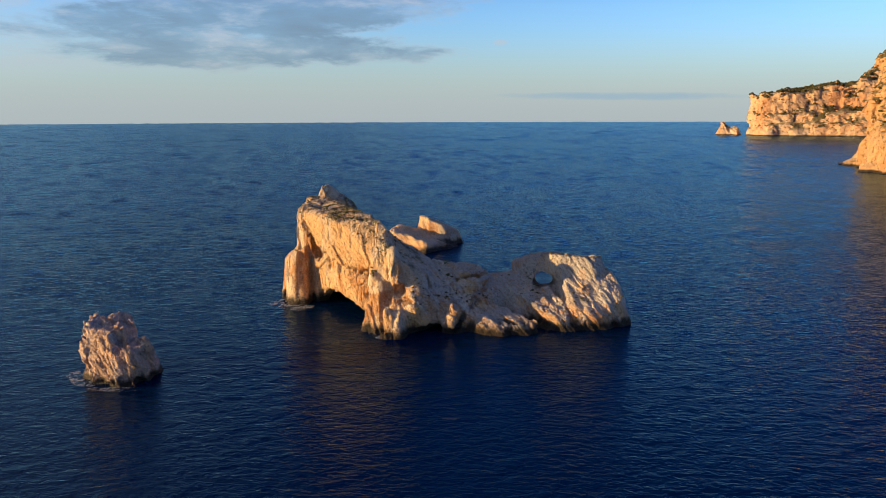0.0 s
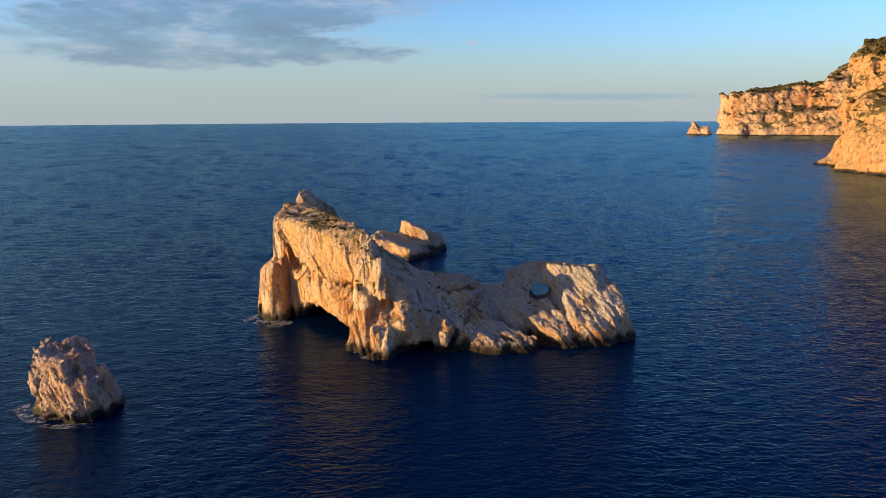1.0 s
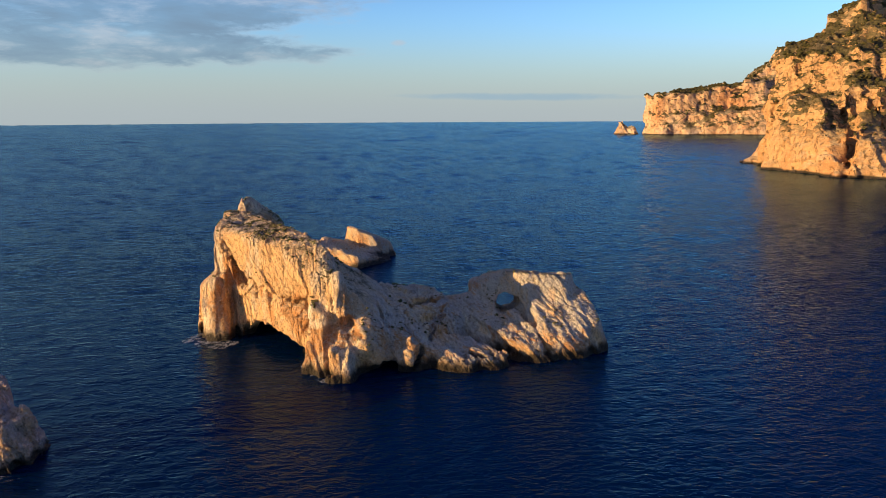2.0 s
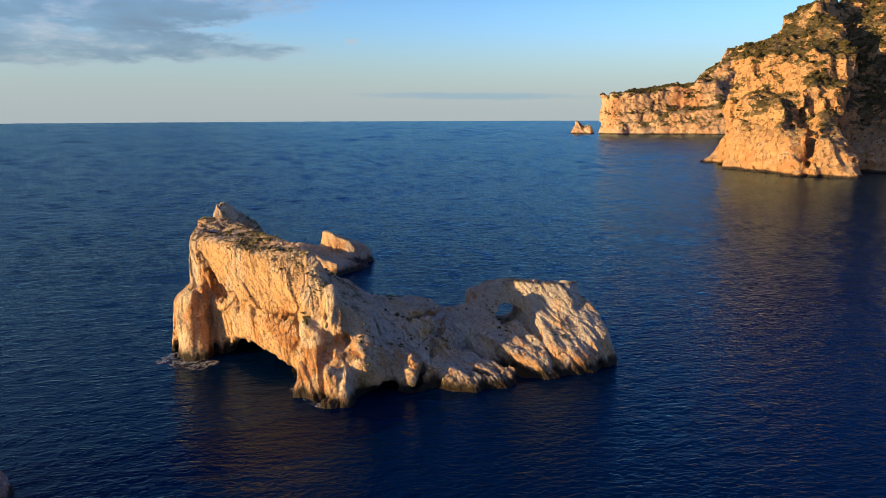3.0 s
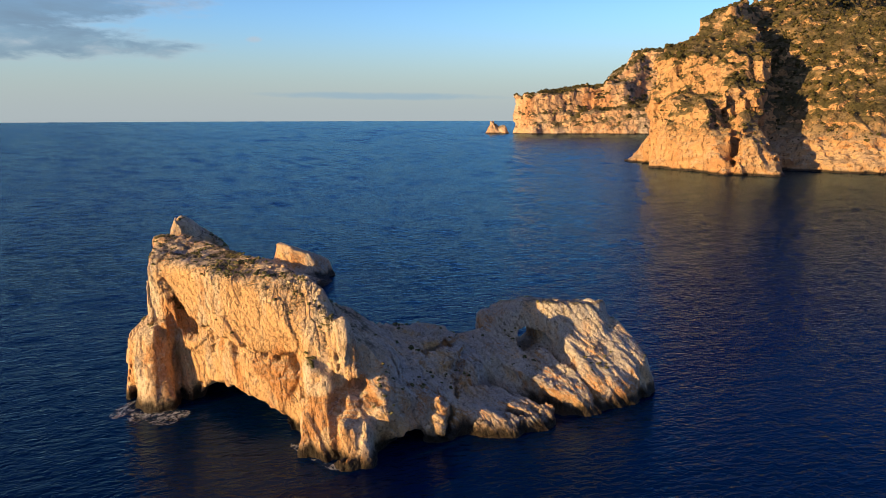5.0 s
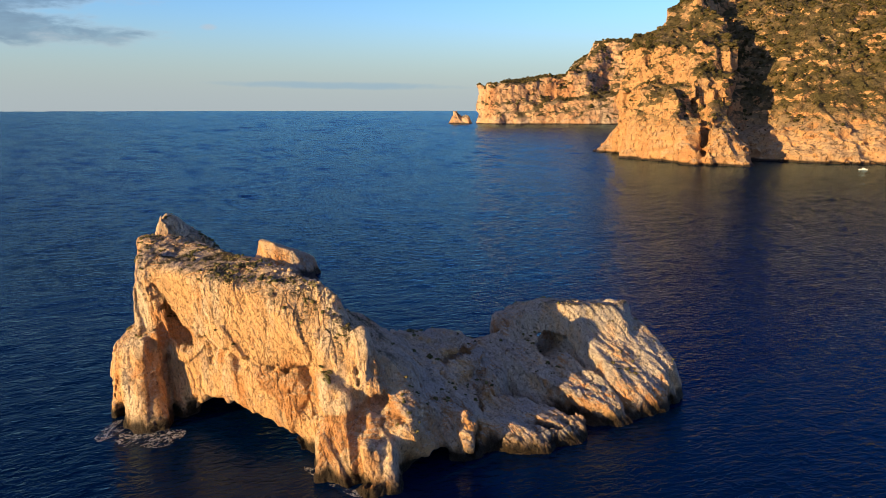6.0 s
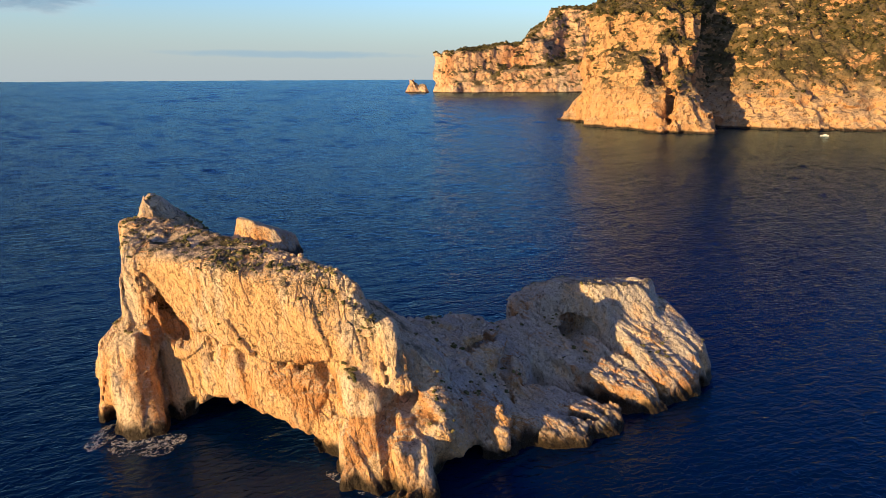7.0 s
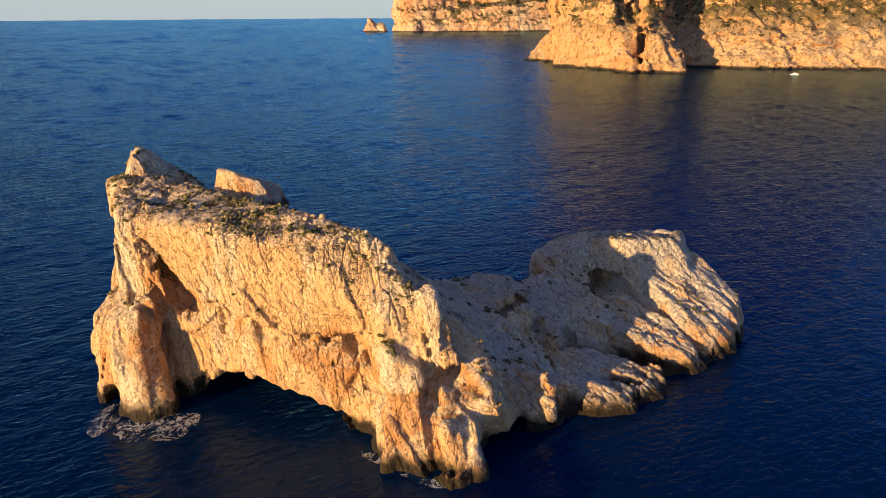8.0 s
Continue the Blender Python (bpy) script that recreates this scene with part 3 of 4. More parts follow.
    # shelf and saddle
    d = smin(d, B([(-3.5, 146.8, 11.2), (-2.5, 143.5, 9.3), (1.0, 142.0, 8.3), (7.0, 144.5, 7.3), (9.0, 149.0, 8.8), (5.0, 151.0, 10.6), (0.0, 152.0, 11.2)], [0.2, 0.4, 0.5, 0.3, 0.4, 0.7, 0.7]), 0.6)
    d = smin(d, B([(-4.0, 139.0, 7.9), (-1.0, 135.8, 6.4), (2.0, 135.2, 5.2), (8.5, 141.5, 3.8), (12.0, 146.0, 6.2), (13.0, 153.0, 8.4), (4.0, 152.0, 9.0)],
                  [0.2, 0.25, 0.4, 0.35, 0.4, 0.6, 0.6]), 0.8)
    d = smin(d, B([(1.5, 134.9, 4.4), (7.5, 133.9, 2.0), (11.0, 132.5, 1.0), (17.5, 133.6, 1.8), (18.3, 135.2, 2.2), (12.0, 141.5, 3.6), (6.0, 142.5, 4.5)],
                  [0.2, 0.4, 0.3, 0.1, 0.25, 0.3, 0.3]), 0.6)
    d = smin(d, lump(X, Y, Z, (7.0, 134.2, 0.8), (11.0, 133.0, 0.0), 1.3, 1.1), 0.5)
    d = smin(d, lump(X, Y, Z, (1.8, 135.0, 4.8), (1.0, 134.6, 1.5), 1.2, 1.5), 0.4)
    # terrace of thin plates, each undercut
    for top in ([(-4.6, 150.0, 11.8), (1.6, 147.6, 10.8), (6.0, 148.2, 10.1), (7.6, 150.6, 10.1), (2.0, 152.6, 10.9)],
                [(-4.0, 147.2, 10.7), (1.4, 145.4, 9.8), (7.0, 146.2, 9.2), (9.0, 149.0, 9.3), (3.0, 151.6, 10.0)],
                [(-2.4, 144.9, 9.4), (3.0, 143.3, 8.5), (7.8, 144.9, 8.0), (9.8, 148.0, 8.4), (3.0, 150.0, 9.3)]):
        d = smin(d, B(top, -0.45, 0.25), 0.15)
    # slab before the eastern head
    d = smin(d, B([(11.0, 152.0, 8.0), (14.2, 143.2, 5.4), (18.5, 137.8, 3.2), (21.8, 134.9, 2.3), (24.8, 135.6, 3.0), (24.2, 140.0, 5.3), (21.0, 148.0, 7.6), (18.0, 154.5, 9.0)],
                  [0.15, 0.15, 0.2, 0.2, 0.2, 0.3, 0.3, 0.7]), 0.5)
    # eastern head
    d = smin(d, B([(22.8, 148.4, 12.4), (25.5, 147.0, 13.9), (31.0, 146.0, 13.3), (33.2, 148.0, 11.8), (32.0, 154.0, 11.5), (26.0, 156.5, 12.3), (19.5, 156.0, 11.5)],
                  [0.12, 0.3, 0.35, 0.3, 0.4, 0.4, 0.2]), 0.8)
    d = smin(d, B([(24.4, 147.5, 9.6), (24.6, 140.2, 6.0), (25.8, 136.6, 3.6), (31.0, 136.8, 3.8), (36.4, 139.8, 4.6), (36.0, 146.0, 9.6), (30.0, 149.0, 11.4)],
                  [0.1, 0.1, 0.25, 0.25, 0.25, 0.3, 0.3]), 0.7)
    # arm over the hole
    d = smin(d, B([(14.9, 156.3, 10.4), (15.6, 153.5, 10.2), (22.5, 149.0, 12.2), (25.0, 151.5, 12.4), (19.0, 157.0, 11.0)], [0.12, 0.1, 0.1, 0.2, 0.3]), 0.6)
    d = smin(d, lump(X, Y, Z, (-29.9, 176.4, 23.4), (-26.2, 177.4, 19.0), 1.6, 2.3), 0.6)
    # what the sea cut away: the arch, the hole, gullies, caves
    cut = lambda d, a, b, ra, rb, k=0.35: smax(d, -lump(X, Y, Z, a, b, ra, rb), k)
    ax, ay = 0.42, 0.907
    u = (X + 24.2) * ay - (Y - 147.5) * ax
    arch = ((np.abs((u + 0.8) / 10.1) ** 2.6 + np.abs((Z + 1.5) / 5.6) ** 2.6) ** (1 / 2.6) - 1.0) * 4.4
    d = smax(d, -arch, 0.5)
    d = cut(d, (20.2, 147.0, 7.4), (21.6, 155.0, 6.6), 1.9, 2.4, 0.2)
    d = cut(d, (21.6, 155.0, 6.6), (23.4, 168.0, 5.0), 1.9, 2.6)
    d = cut(d, (22.0, 151.0, 7.6), (24.2, 140.6, 5.2), 1.7, 0.9, 0.15)
    d = cut(d, (11.8, 146.5, 6.9), (16.6, 140.4, 3.4), 0.5, 1.3, 0.15)
    d = cut(d, (16.6, 140.4, 3.4), (21.4, 133.2, 0.2), 1.3, 2.3, 0.2)
    d = cut(d, (6.4, 147.2, 8.2), (1.0, 143.6, 8.0), 0.9, 0.7, 0.2)
    d = cut(d, (9.0, 147.0, 7.4), (1.5, 134.0, 1.0), 0.5, 1.0)
    d = cut(d, (-33.0, 159.6, 18.0), (-29.6, 156.6, 11.4), 0.9, 2.4, 0.15)
    d = cut(d, (-32.0, 162.2, 17.6), (-29.0, 159.6, 11.8), 1.3, 2.6, 0.15)
    d = cut(d, (-31.0, 164.8, 16.8), (-28.8, 162.8, 13.4), 1.2, 1.7, 0.2)
    d = cut(d, (-39.4, 158.6, 2.4), (-37.4, 160.2, -0.4), 2.0, 2.4, 0.4)
    d = cut(d, (-32.8, 156.4, 10.0), (-31.6, 155.0, 2.0), 0.4, 0.5)
    d = cut(d, (-26.4, 151.9, 11.4), (-25.4, 151.6, 10.4), 1.2, 1.1, 0.2)
    d = cut(d, (-26.9, 152.2, 11.8), (-25.8, 153.4, 10.6), 1.0, 1.5, 0.3)
    d = cut(d, (-24.6, 150.4, 11.4), (-23.4, 150.6, 9.6), 0.7, 1.2, 0.4)
    d = cut(d, (-21.8, 146.6, 9.7), (-16.6, 141.6, 8.6), 1.2, 1.6, 0.15)
    d = cut(d, (-19.4, 142.2, 16.0), (-18.6, 141.6, 15.8), 0.5, 0.4, 0.15)
    d = cut(d, (-28.6, 154.4, 10.8), (-24.6, 150.6, 8.4), 0.7, 0.9, 0.2)
    d = cut(d, (-22.6, 145.4, 8.0), (-16.8, 139.2, 6.2), 2.2, 2.4, 0.25)
    d = cut(d, (-27.4, 151.2, 6.6), (-24.6, 148.0, 6.0), 1.0, 1.4, 0.4)
    d = cut(d, (-24.6, 150.2, 10.4), (-23.2, 149.0, 9.2), 0.8, 0.9, 0.2)
    d = cut(d, (-20.8, 146.0, 10.3), (-17.2, 141.9, 7.8), 0.9, 1.6, 0.25)
    d = cut(d, (-19.6, 143.6, 7.0), (-16.4, 141.4, 6.2), 1.1, 1.6, 0.3)
    inward = np.array((0.763, 0.646, 0.0))
    for x, y, z, r, deep in ((-26.6, 152.4, 11.2, 1.25, 2.8), (-24.9, 150.6, 10.6, 0.85, 2.2), (-27.6, 154.0, 9.4, 0.7, 1.6), (-21.0, 146.4, 9.9, 0.9, 3.2),
                             (-19.6, 144.9, 9.8, 1.1, 3.4), (-17.8, 143.0, 9.6, 1.2, 3.2), (-16.4, 141.2, 8.6, 1.3, 3.0), (-19.0, 143.6, 7.6, 0.9, 2.4), (-29.2, 154.6, 9.8, 0.6, 1.4)):
        a = np.array((x, y, z)) - 0.6 * inward
        d = cut(d, a, a + deep * inward + (0.3, -0.3, -0.3), r, 0.8 * r, 0.12)
    dice = random.Random(5)
    for _ in range(26):
        u0, z0, fall = dice.uniform(-11, 16), dice.uniform(9, 19.5), dice.uniform(2.0, 5.0)
        z0 -= 0.35 * max(0.0, u0 - 4.0)
        lean, at = dice.uniform(0.1, 0.5), dice.uniform(0.0, 0.5)
        foot = lambda u, z: (-24.3 + 0.646 * u - 0.763 * (at - 0.08 * (20.8 - z)), 148.8 - 0.763 * u - 0.646 * (at - 0.08 * (20.8 - z)), z)
        d = cut(d, foot(u0, z0), foot(u0 + lean * fall, z0 - fall), 0.25, dice.uniform(0.4, 0.75), 0.12)
    d = cut(d, (-33.9, 158.0, 12.6), (-31.2, 155.4, 2.0), 0.5, 0.8, 0.15)
    d = cut(d, (-36.6, 157.0, 6.8), (-35.6, 155.4, 3.6), 0.4, 0.7, 0.15)
    d = cut(d, (-12.6, 134.4, 7.0), (-12.2, 132.0, 0.0), 0.35, 0.5, 0.15)
    # clefts of the saddle: under the terrace, and down along the beds
    for way in (((-0.9, 146.0, 9.0, 0.5), (0.6, 142.2, 7.9, 0.6), (2.7, 140.7, 6.5, 0.6)), ((2.7, 140.9, 6.6, 0.6), (8.0, 144.5, 6.0, 0.9)),
                ((12.8, 146.2, 6.2, 0.7), (14.5, 143.7, 4.3, 0.9), (16.4, 141.3, 2.7, 1.2), (18.1, 139.0, 1.2, 1.7)),
                ((18.2, 148.0, 7.3, 0.9), (21.1, 142.4, 5.4, 0.8), (22.8, 139.4, 4.6, 0.6)), ((0.9, 140.4, 6.9, 0.5), (2.2, 134.0, 5.2, 0.6)),
                ((6.5, 140.5, 4.3, 0.5), (10.2, 136.6, 3.0, 0.6), (14.0, 134.2, 1.4, 0.7)), ((-7.2, 143.0, 13.0, 0.5), (-3.6, 138.4, 8.4, 0.8))):
        for p, q in zip(way, way[1:]):
            d = cut(d, p[:3], q[:3], p[3], q[3], 0.12)
    d = cut(d, (-9.4, 134.8, 8.3), (-8.2, 137.5, 8.3), 1.2, 1.0, 0.15)
    d = cut(d, (-8.4, 133.8, 6.6), (-6.8, 134.0, 6.4), 0.9, 0.8)
    d = cut(d, (-6.2, 130.8, -0.5), (1.0, 139.5, 0.8), 1.6, 2.4)
    d = cut(d, (-11.0, 137.2, 15.0), (-11.4, 134.6, 6.0), 0.4, 0.5)
    return d


def islet_calm(x, y, z):
    """The plateau is less broken than the faces."""
    over = np.clip((z - (19.3 - 0.12 * (x + 34) + 0.0)) / 1.5, 0, 1) * (x < -11) * (y < 172)
    east = np.clip((x + 6.0) / 6.0, 0, 1) * np.clip((26.0 - x) / 5.0, 0, 1)
    wall = np.clip((-9.0 - x) / 5.0, 0, 1)
    return (1.0 - 0.4 * over) * (0.9 - 0.1 * east - 0.1 * wall)


def islet_relief(x, y, z):
    """Upright flutes and a few pockets on the high wall, slanting beds on the low eastern rock."""
    w = np.clip((-6.5 - x) / 4.0, 0, 1)
    n = np.zeros_like(x)
    i = np.nonzero(w > 0)[0]
    p, q, r = x[i], y[i], z[i]
    high = weathered(p, q, r, 1.0, 3, beds=0.10, flutes=0.12, lumps=0.5, normal=WALL_BEDS, blocks=0.24)
    s, u, v = dip_frame(p, q, r, WALL_BEDS)
    high = high + 0.75 * np.clip(cells(s * 0.26, u * 0.12, v * 0.2, 19)[0], -0.8, 0.6)
    high = high - np.clip((19.5 - r) / 2.0, 0, 1) * 0.7 * pocks(p * 0.2, q * 0.2, r * 0.24, 71)
    n[i] += w[i] * high
    i = np.nonzero(w < 1)[0]
    n[i] += (1 - w[i]) * weathered(x[i], y[i], z[i], 1.0, 5, beds=0.26, flutes=0.03, lumps=0.35, blocks=0.32)
    return n


def islet_parts(x, y, z):
    names = ["arch_wall", "pinnacle", "leg", "pillar", "saddle", "slab", "head"]
    w = np.zeros(len(x), int)
    w[(y > 172.0 - 0.2 * (x + 30)) & (z > 18.5)] = 1
    w[(x < -30.8) & (z < 10.0 + 0.15 * (y - 160))] = 2
    w[(x > -17.2) & (x < -1.0) & (y < 141.0) & (z < 11.0 - 0.4 * (x + 12))] = 3
    w[(x > -12.0 + 0.8 * (z - 14)) & (w == 0)] = 4
    w[(x - 12.0 > 0.62 * (146.0 - y)) & (x > 10)] = 5
    w[(x > 15.0) & ((z > 8.2 - 0.35 * np.maximum(0, 149 - y)) & (x > 17.5 + 0.5 * np.maximum(0, 150 - y)))] = 6
    return w, names


islet, islet_c, islet_n = rock("rock_islet", islet_field, (-43, 126, -3.5), (41, 186, 28.7), 0.466, 2, ROCK, 1.0, 3, islet_parts, calm=islet_calm, chips=0.75, make=islet_relief)
tagged(islet, "sunlit limestone islet with a sea arch and a pinnacle", "rock islet")


def stack_field(X, Y, Z):
    B = lambda top, batter=0.15, k=0.8: block(X, Y, Z, top, batter, k)
    d = B([(-60.2, 115.5, 8.8), (-58.8, 109.8, 8.4), (-54.2, 108.0, 8.2), (-52.2, 112.5, 8.0), (-54.5, 116.5, 8.4)], [0.08, 0.2, 0.25, 0.35, 0.1])
    d = smin(d, B([(-55.0, 107.0, 5.6), (-50.5, 106.3, 5.8), (-49.2, 109.5, 5.0), (-52.0, 113.0, 7.0)], [0.15, 0.15, 0.25, 0.2]), 0.6)
    d = smin(d, B([(-51.5, 108.0, 4.8), (-48.5, 108.0, 2.4), (-48.3, 112.5, 2.0), (-52.5, 114.0, 5.0)], 0.2), 0.6)
    return smax(d, -lump(X, Y, Z, (-60.5, 107.8, 1.6), (-58.5, 109.5, 2.0), 1.4, 1.0), 0.4)


stack, stack_c, stack_n = rock("sea_rock", stack_field, (-68, 100, -3), (-43, 121, 12), 0.5, 2, STACK_ROCK, 0.8, 21, chips=0.8, lumps=0.7, blocks=0.8)
tagged(stack, "small pale limestone sea stack rising from the water", "sea rock")


def rear_field(X, Y, Z):
    B = lambda top, batter=0.15, k=0.8: block(X, Y, Z, top, batter, k)
    d = B([(-20.0, 224.0, 6.4), (-6.5, 217.5, 3.0), (3.4, 230.0, 0.0), (0.0, 243.0, 0.4), (-17.0, 240.0, 6.2)], [0.4, 0.35, 0.3, 0.4, 0.4])
    return smin(d, B([(-10.2, 238.0, 9.2), (-8.0, 235.0, 8.4), (-1.5, 233.0, 5.8), (2.0, 237.0, 4.4), (-3.0, 243.0, 6.0), (-9.0, 242.5, 8.4)], [0.1, 0.2, 0.4, 0.4, 0.3, 0.2]), 0.6)


rear, rear_c, rear_n = rock("rock_islet", rear_field, (-28, 210, -3), (12, 250, 12), 0.9, 2, ROCK, 1.0, 41, chips=0.9, calm=lambda x, y, z: np.full_like(x, 0.6))
tagged(rear, "low grey rock slab islet with a sunlit pointed tip", "rock islet")

# ---- the headlands ----


def near_field(X, Y, Z):
    B = lambda top, batter=0.15, k=2.5: block(X, Y, Z, top, batter, k)
    # tall western wall and the wooded slope behind its rim
    d = B([(339, 586, 87), (338, 574, 87), (351, 556, 89), (371, 527, 86), (400, 545, 97), (420, 604, 110)], [0.08, 0.13, 0.4, 0.2, 0.2, 0.02])
    d = smin(d, B([(342, 587, 89), (353, 560, 90), (375, 532, 90), (404, 546, 102), (430, 598, 131), (440, 616, 136), (402, 610, 118)], [0.1, 0.2, 0.3, 0.4, 0.4, 0.2, 0.05]), 3)
    # lower buttresses
    d = smin(d, B([(321, 536, 48), (322, 506, 46), (326, 497, 45), (337, 497, 46), (350, 525, 58), (341, 552, 61)], [0.22, 0.25, 0.45, 0.2, 0.3, 0.3]), 3)
    d = smin(d, B([(332, 488, 37), (327, 465, 23), (341, 457, 21), (349, 463, 24), (364, 494, 41), (350, 502, 49)], [0.3, 0.5, 0.5, 0.25, 0.2, 0.2]), 3)
    d = smin(d, B([(368, 530, 87), (385, 519, 86), (401, 525, 86), (410, 560, 103), (376, 560, 98)], [0.15, 0.14, 0.1, 0.2, 0.2]), 3)
    d = smin(d, B([(352, 508, 62), (364, 500, 58), (376, 506, 60), (384, 530, 72), (360, 530, 72)], [0.15, 0.2, 0.15, 0.2, 0.2]), 3)
    # rocky knob
    d = smin(d, B([(390, 607, 117), (410, 592, 131), (438, 602, 140), (455, 620, 141), (415, 622, 134)], [0.2, 0.4, 0.4, 0.3, 0.02], 2.0), 3)
    d = smin(d, B([(458, 622, 140), (500, 600, 140), (600, 620, 166), (640, 700, 176), (520, 690, 156)], [0.7, 0.8, 0.8, 0.8, 0.4], 5.0), 5)
    # hillside to the east, and the shore cliff under it
    d = smin(d, B([(472, 578, 126), (490, 538, 110), (560, 482, 112), (800, 392, 130), (1100, 300, 140), (1100, 900, 220), (780, 900, 200), (570, 690, 166)], [0.95, 1.1, 1.1, 1.0, 1.0, 1.0, 0.9, 0.9], 8.0), 8)
    d = smin(d, B([(640, 650, 172), (700, 570, 172), (900, 500, 190), (1100, 900, 220), (740, 900, 190)], 0.8, 8.0), 10)
    d = smin(d, B([(402, 476, 24), (432, 456, 17), (454, 434, 16), (512, 407, 16), (700, 348, 20), (1100, 262, 22), (1100, 600, 30), (440, 600, 34)], 0.35, 3.0), 5)
    # sharp rib of the first buttress, and the gullies beside it
    d = smin(d, lump(X, Y, Z, (326, 509, 47), (316, 470, 0), 5.0, 6.5), 2)
    run, off = (X - 329) * 0.55 + (Y - 474) * 0.83, (X - 329) * 0.83 - (Y - 474) * 0.55
    slot = np.maximum(np.abs(off) - np.clip(3.5 + 0.09 * Z, 3.5, 8.0), np.maximum(run - (12.0 + 0.55 * Z), Z - 56.0 + 0.3 * off))
    d = smax(d, -slot, 1.5)
    d = smax(d, -lump(X, Y, Z, (354, 504, 62), (374, 490, 28), 5.0, 6.5), 1.5)
    d = smax(d, -lump(X, Y, Z, (322, 581, -2), (334, 566, 3), 5.0, 4.0), 2)
    return smax(d, -lump(X, Y, Z, (372, 470, 10), (432, 590, 122), 9.0, 8.0), 4)


def near_parts(x, y, z):
    names = ["cliff", "buttress", "peak", "hillside", "shore_cliff"]
    w = np.zeros(len(x), int)
    w[(y < 512) & (x < 372) & (z < 66)] = 1
    w[(z > 121) & (x < 456)] = 2
    w[(x > 372 + 0.42 * (y - 470) + 14) & (w != 2)] = 3
    w[(w == 3) & (z < 24)] = 4
    return w, names


near, near_c, near_n = rock("headland", near_field, (285, 230, -8), (760, 760, 200), 3.6, 2, CLIFF, 5.0, 61, near_parts, beds=0.12, flutes=0.6, lumps=0.5, normal=FLAT)
tagged(near, "steep orange limestone headland with scrub and pines", "headland")


def far_field(X, Y, Z):
    B = lambda top, batter=0.15, k=4.0: block(X, Y, Z, top, batter, k)
    d = B([(624, 1534, 72), (637, 1500, 84), (662, 1489, 94), (722, 1478, 98), (815, 1472, 104), (930, 1500, 114), (1150, 1900, 132), (1020, 1900, 116)], [0.25, 0.25, 0.22, 0.25, 0.3, 0.5, 0.3, 0.05])
    d = smin(d, B([(826, 1486, 116), (878, 1476, 152), (930, 1500, 168), (1090, 1800, 190), (1030, 1800, 150)], [0.3, 0.3, 0.5, 0.5, 0.05]), 8)
    d = smin(d, B([(884, 1478, 168), (914, 1474, 176), (985, 1462, 188), (1030, 1410, 196), (1400, 1400, 225), (1400, 1900, 235), (1150, 1900, 205)], [0.4, 0.4, 0.5, 0.7, 0.7, 0.5, 0.15]), 10)
    d = smin(d, B([(645, 1478, 44), (715, 1450, 38), (800, 1362, 30), (1000, 1190, 52), (1400, 1100, 90), (1400, 1600, 150), (780, 1600, 90)], [0.35, 0.45, 0.6, 0.6, 0.6, 0.5, 0.3]), 6)
    # wooded talus under the cape's cliff
    d = smin(d, B([(672, 1476, 34), (740, 1462, 46), (850, 1420, 40), (860, 1520, 60), (680, 1520, 50)], 0.9), 4)
    d = smin(d, B([(812, 1462, 106), (842, 1446, 108), (880, 1470, 120), (850, 1500, 124)], 0.25), 4)
    return smin(d, B([(565, 836, 62), (578, 802, 78), (640, 772, 104), (1000, 720, 150), (1000, 1100, 170), (790, 1100, 150), (650, 960, 120)], [0.2, 0.3, 0.5, 0.5, 0.5, 0.1, 0.05], 4.0), 5)


def far_parts(x, y, z):
    names = ["cape_cliff", "wooded_hill", "middle_cliff", "bay_shore"]
    w = np.zeros(len(x), int)
    w[x > 835] = 1
    w[(x > 740) & (y < 1440) & (y > 1150) & (z < 75)] = 3
    w[y < 1150] = 2
    return w, names


far, far_c, far_n = rock("headland", far_field, (440, 720, -12), (1160, 1800, 240), 7.0, 2, FAR_CLIFF, 8.0, 81, far_parts, beds=0.1, flutes=0.22, lumps=0.9, blocks=0.45, normal=FLAT)
tagged(far, "distant orange sea cliffs topped with dark woodland", "headland")


def far_stack_field(X, Y, Z):
    B = lambda top, batter=0.15, k=3.0: block(X, Y, Z, top, batter, k)
    d = B([(572, 1560, 12), (580, 1556, 22), (590, 1560, 20), (588, 1572, 20), (574, 1572, 14)], 0.55)
    d = smin(d, B([(578, 1560, 30), (581, 1559, 32), (583, 1563, 31), (579, 1565, 30)], 0.25), 3)
    return smin(d, B([(592, 1548, 14), (598, 1540, 17), (604, 1546, 18), (598, 1556, 16)], 0.4), 3)


fstack, _, _ = rock("sea_rock", far_stack_field, (545, 1520, -8), (625, 1600, 42), 4.0, 2, FAR_CLIFF, 4.0, 91)
tagged(fstack, "pointed orange sea stack off the far cape", "sea rock")
# ---- plants, boulders, foam, the boat ----
rng = np.random.default_rng(7)


def ball(sub):
    bm = bmesh.new()
    bmesh.ops.create_icosphere(bm, subdivisions=sub, radius=1.0)
    v = np.array([x.co[:] for x in bm.verts])
    f = np.array([[x.index for x in g.verts] for g in bm.faces])
    bm.free()
    return v, f


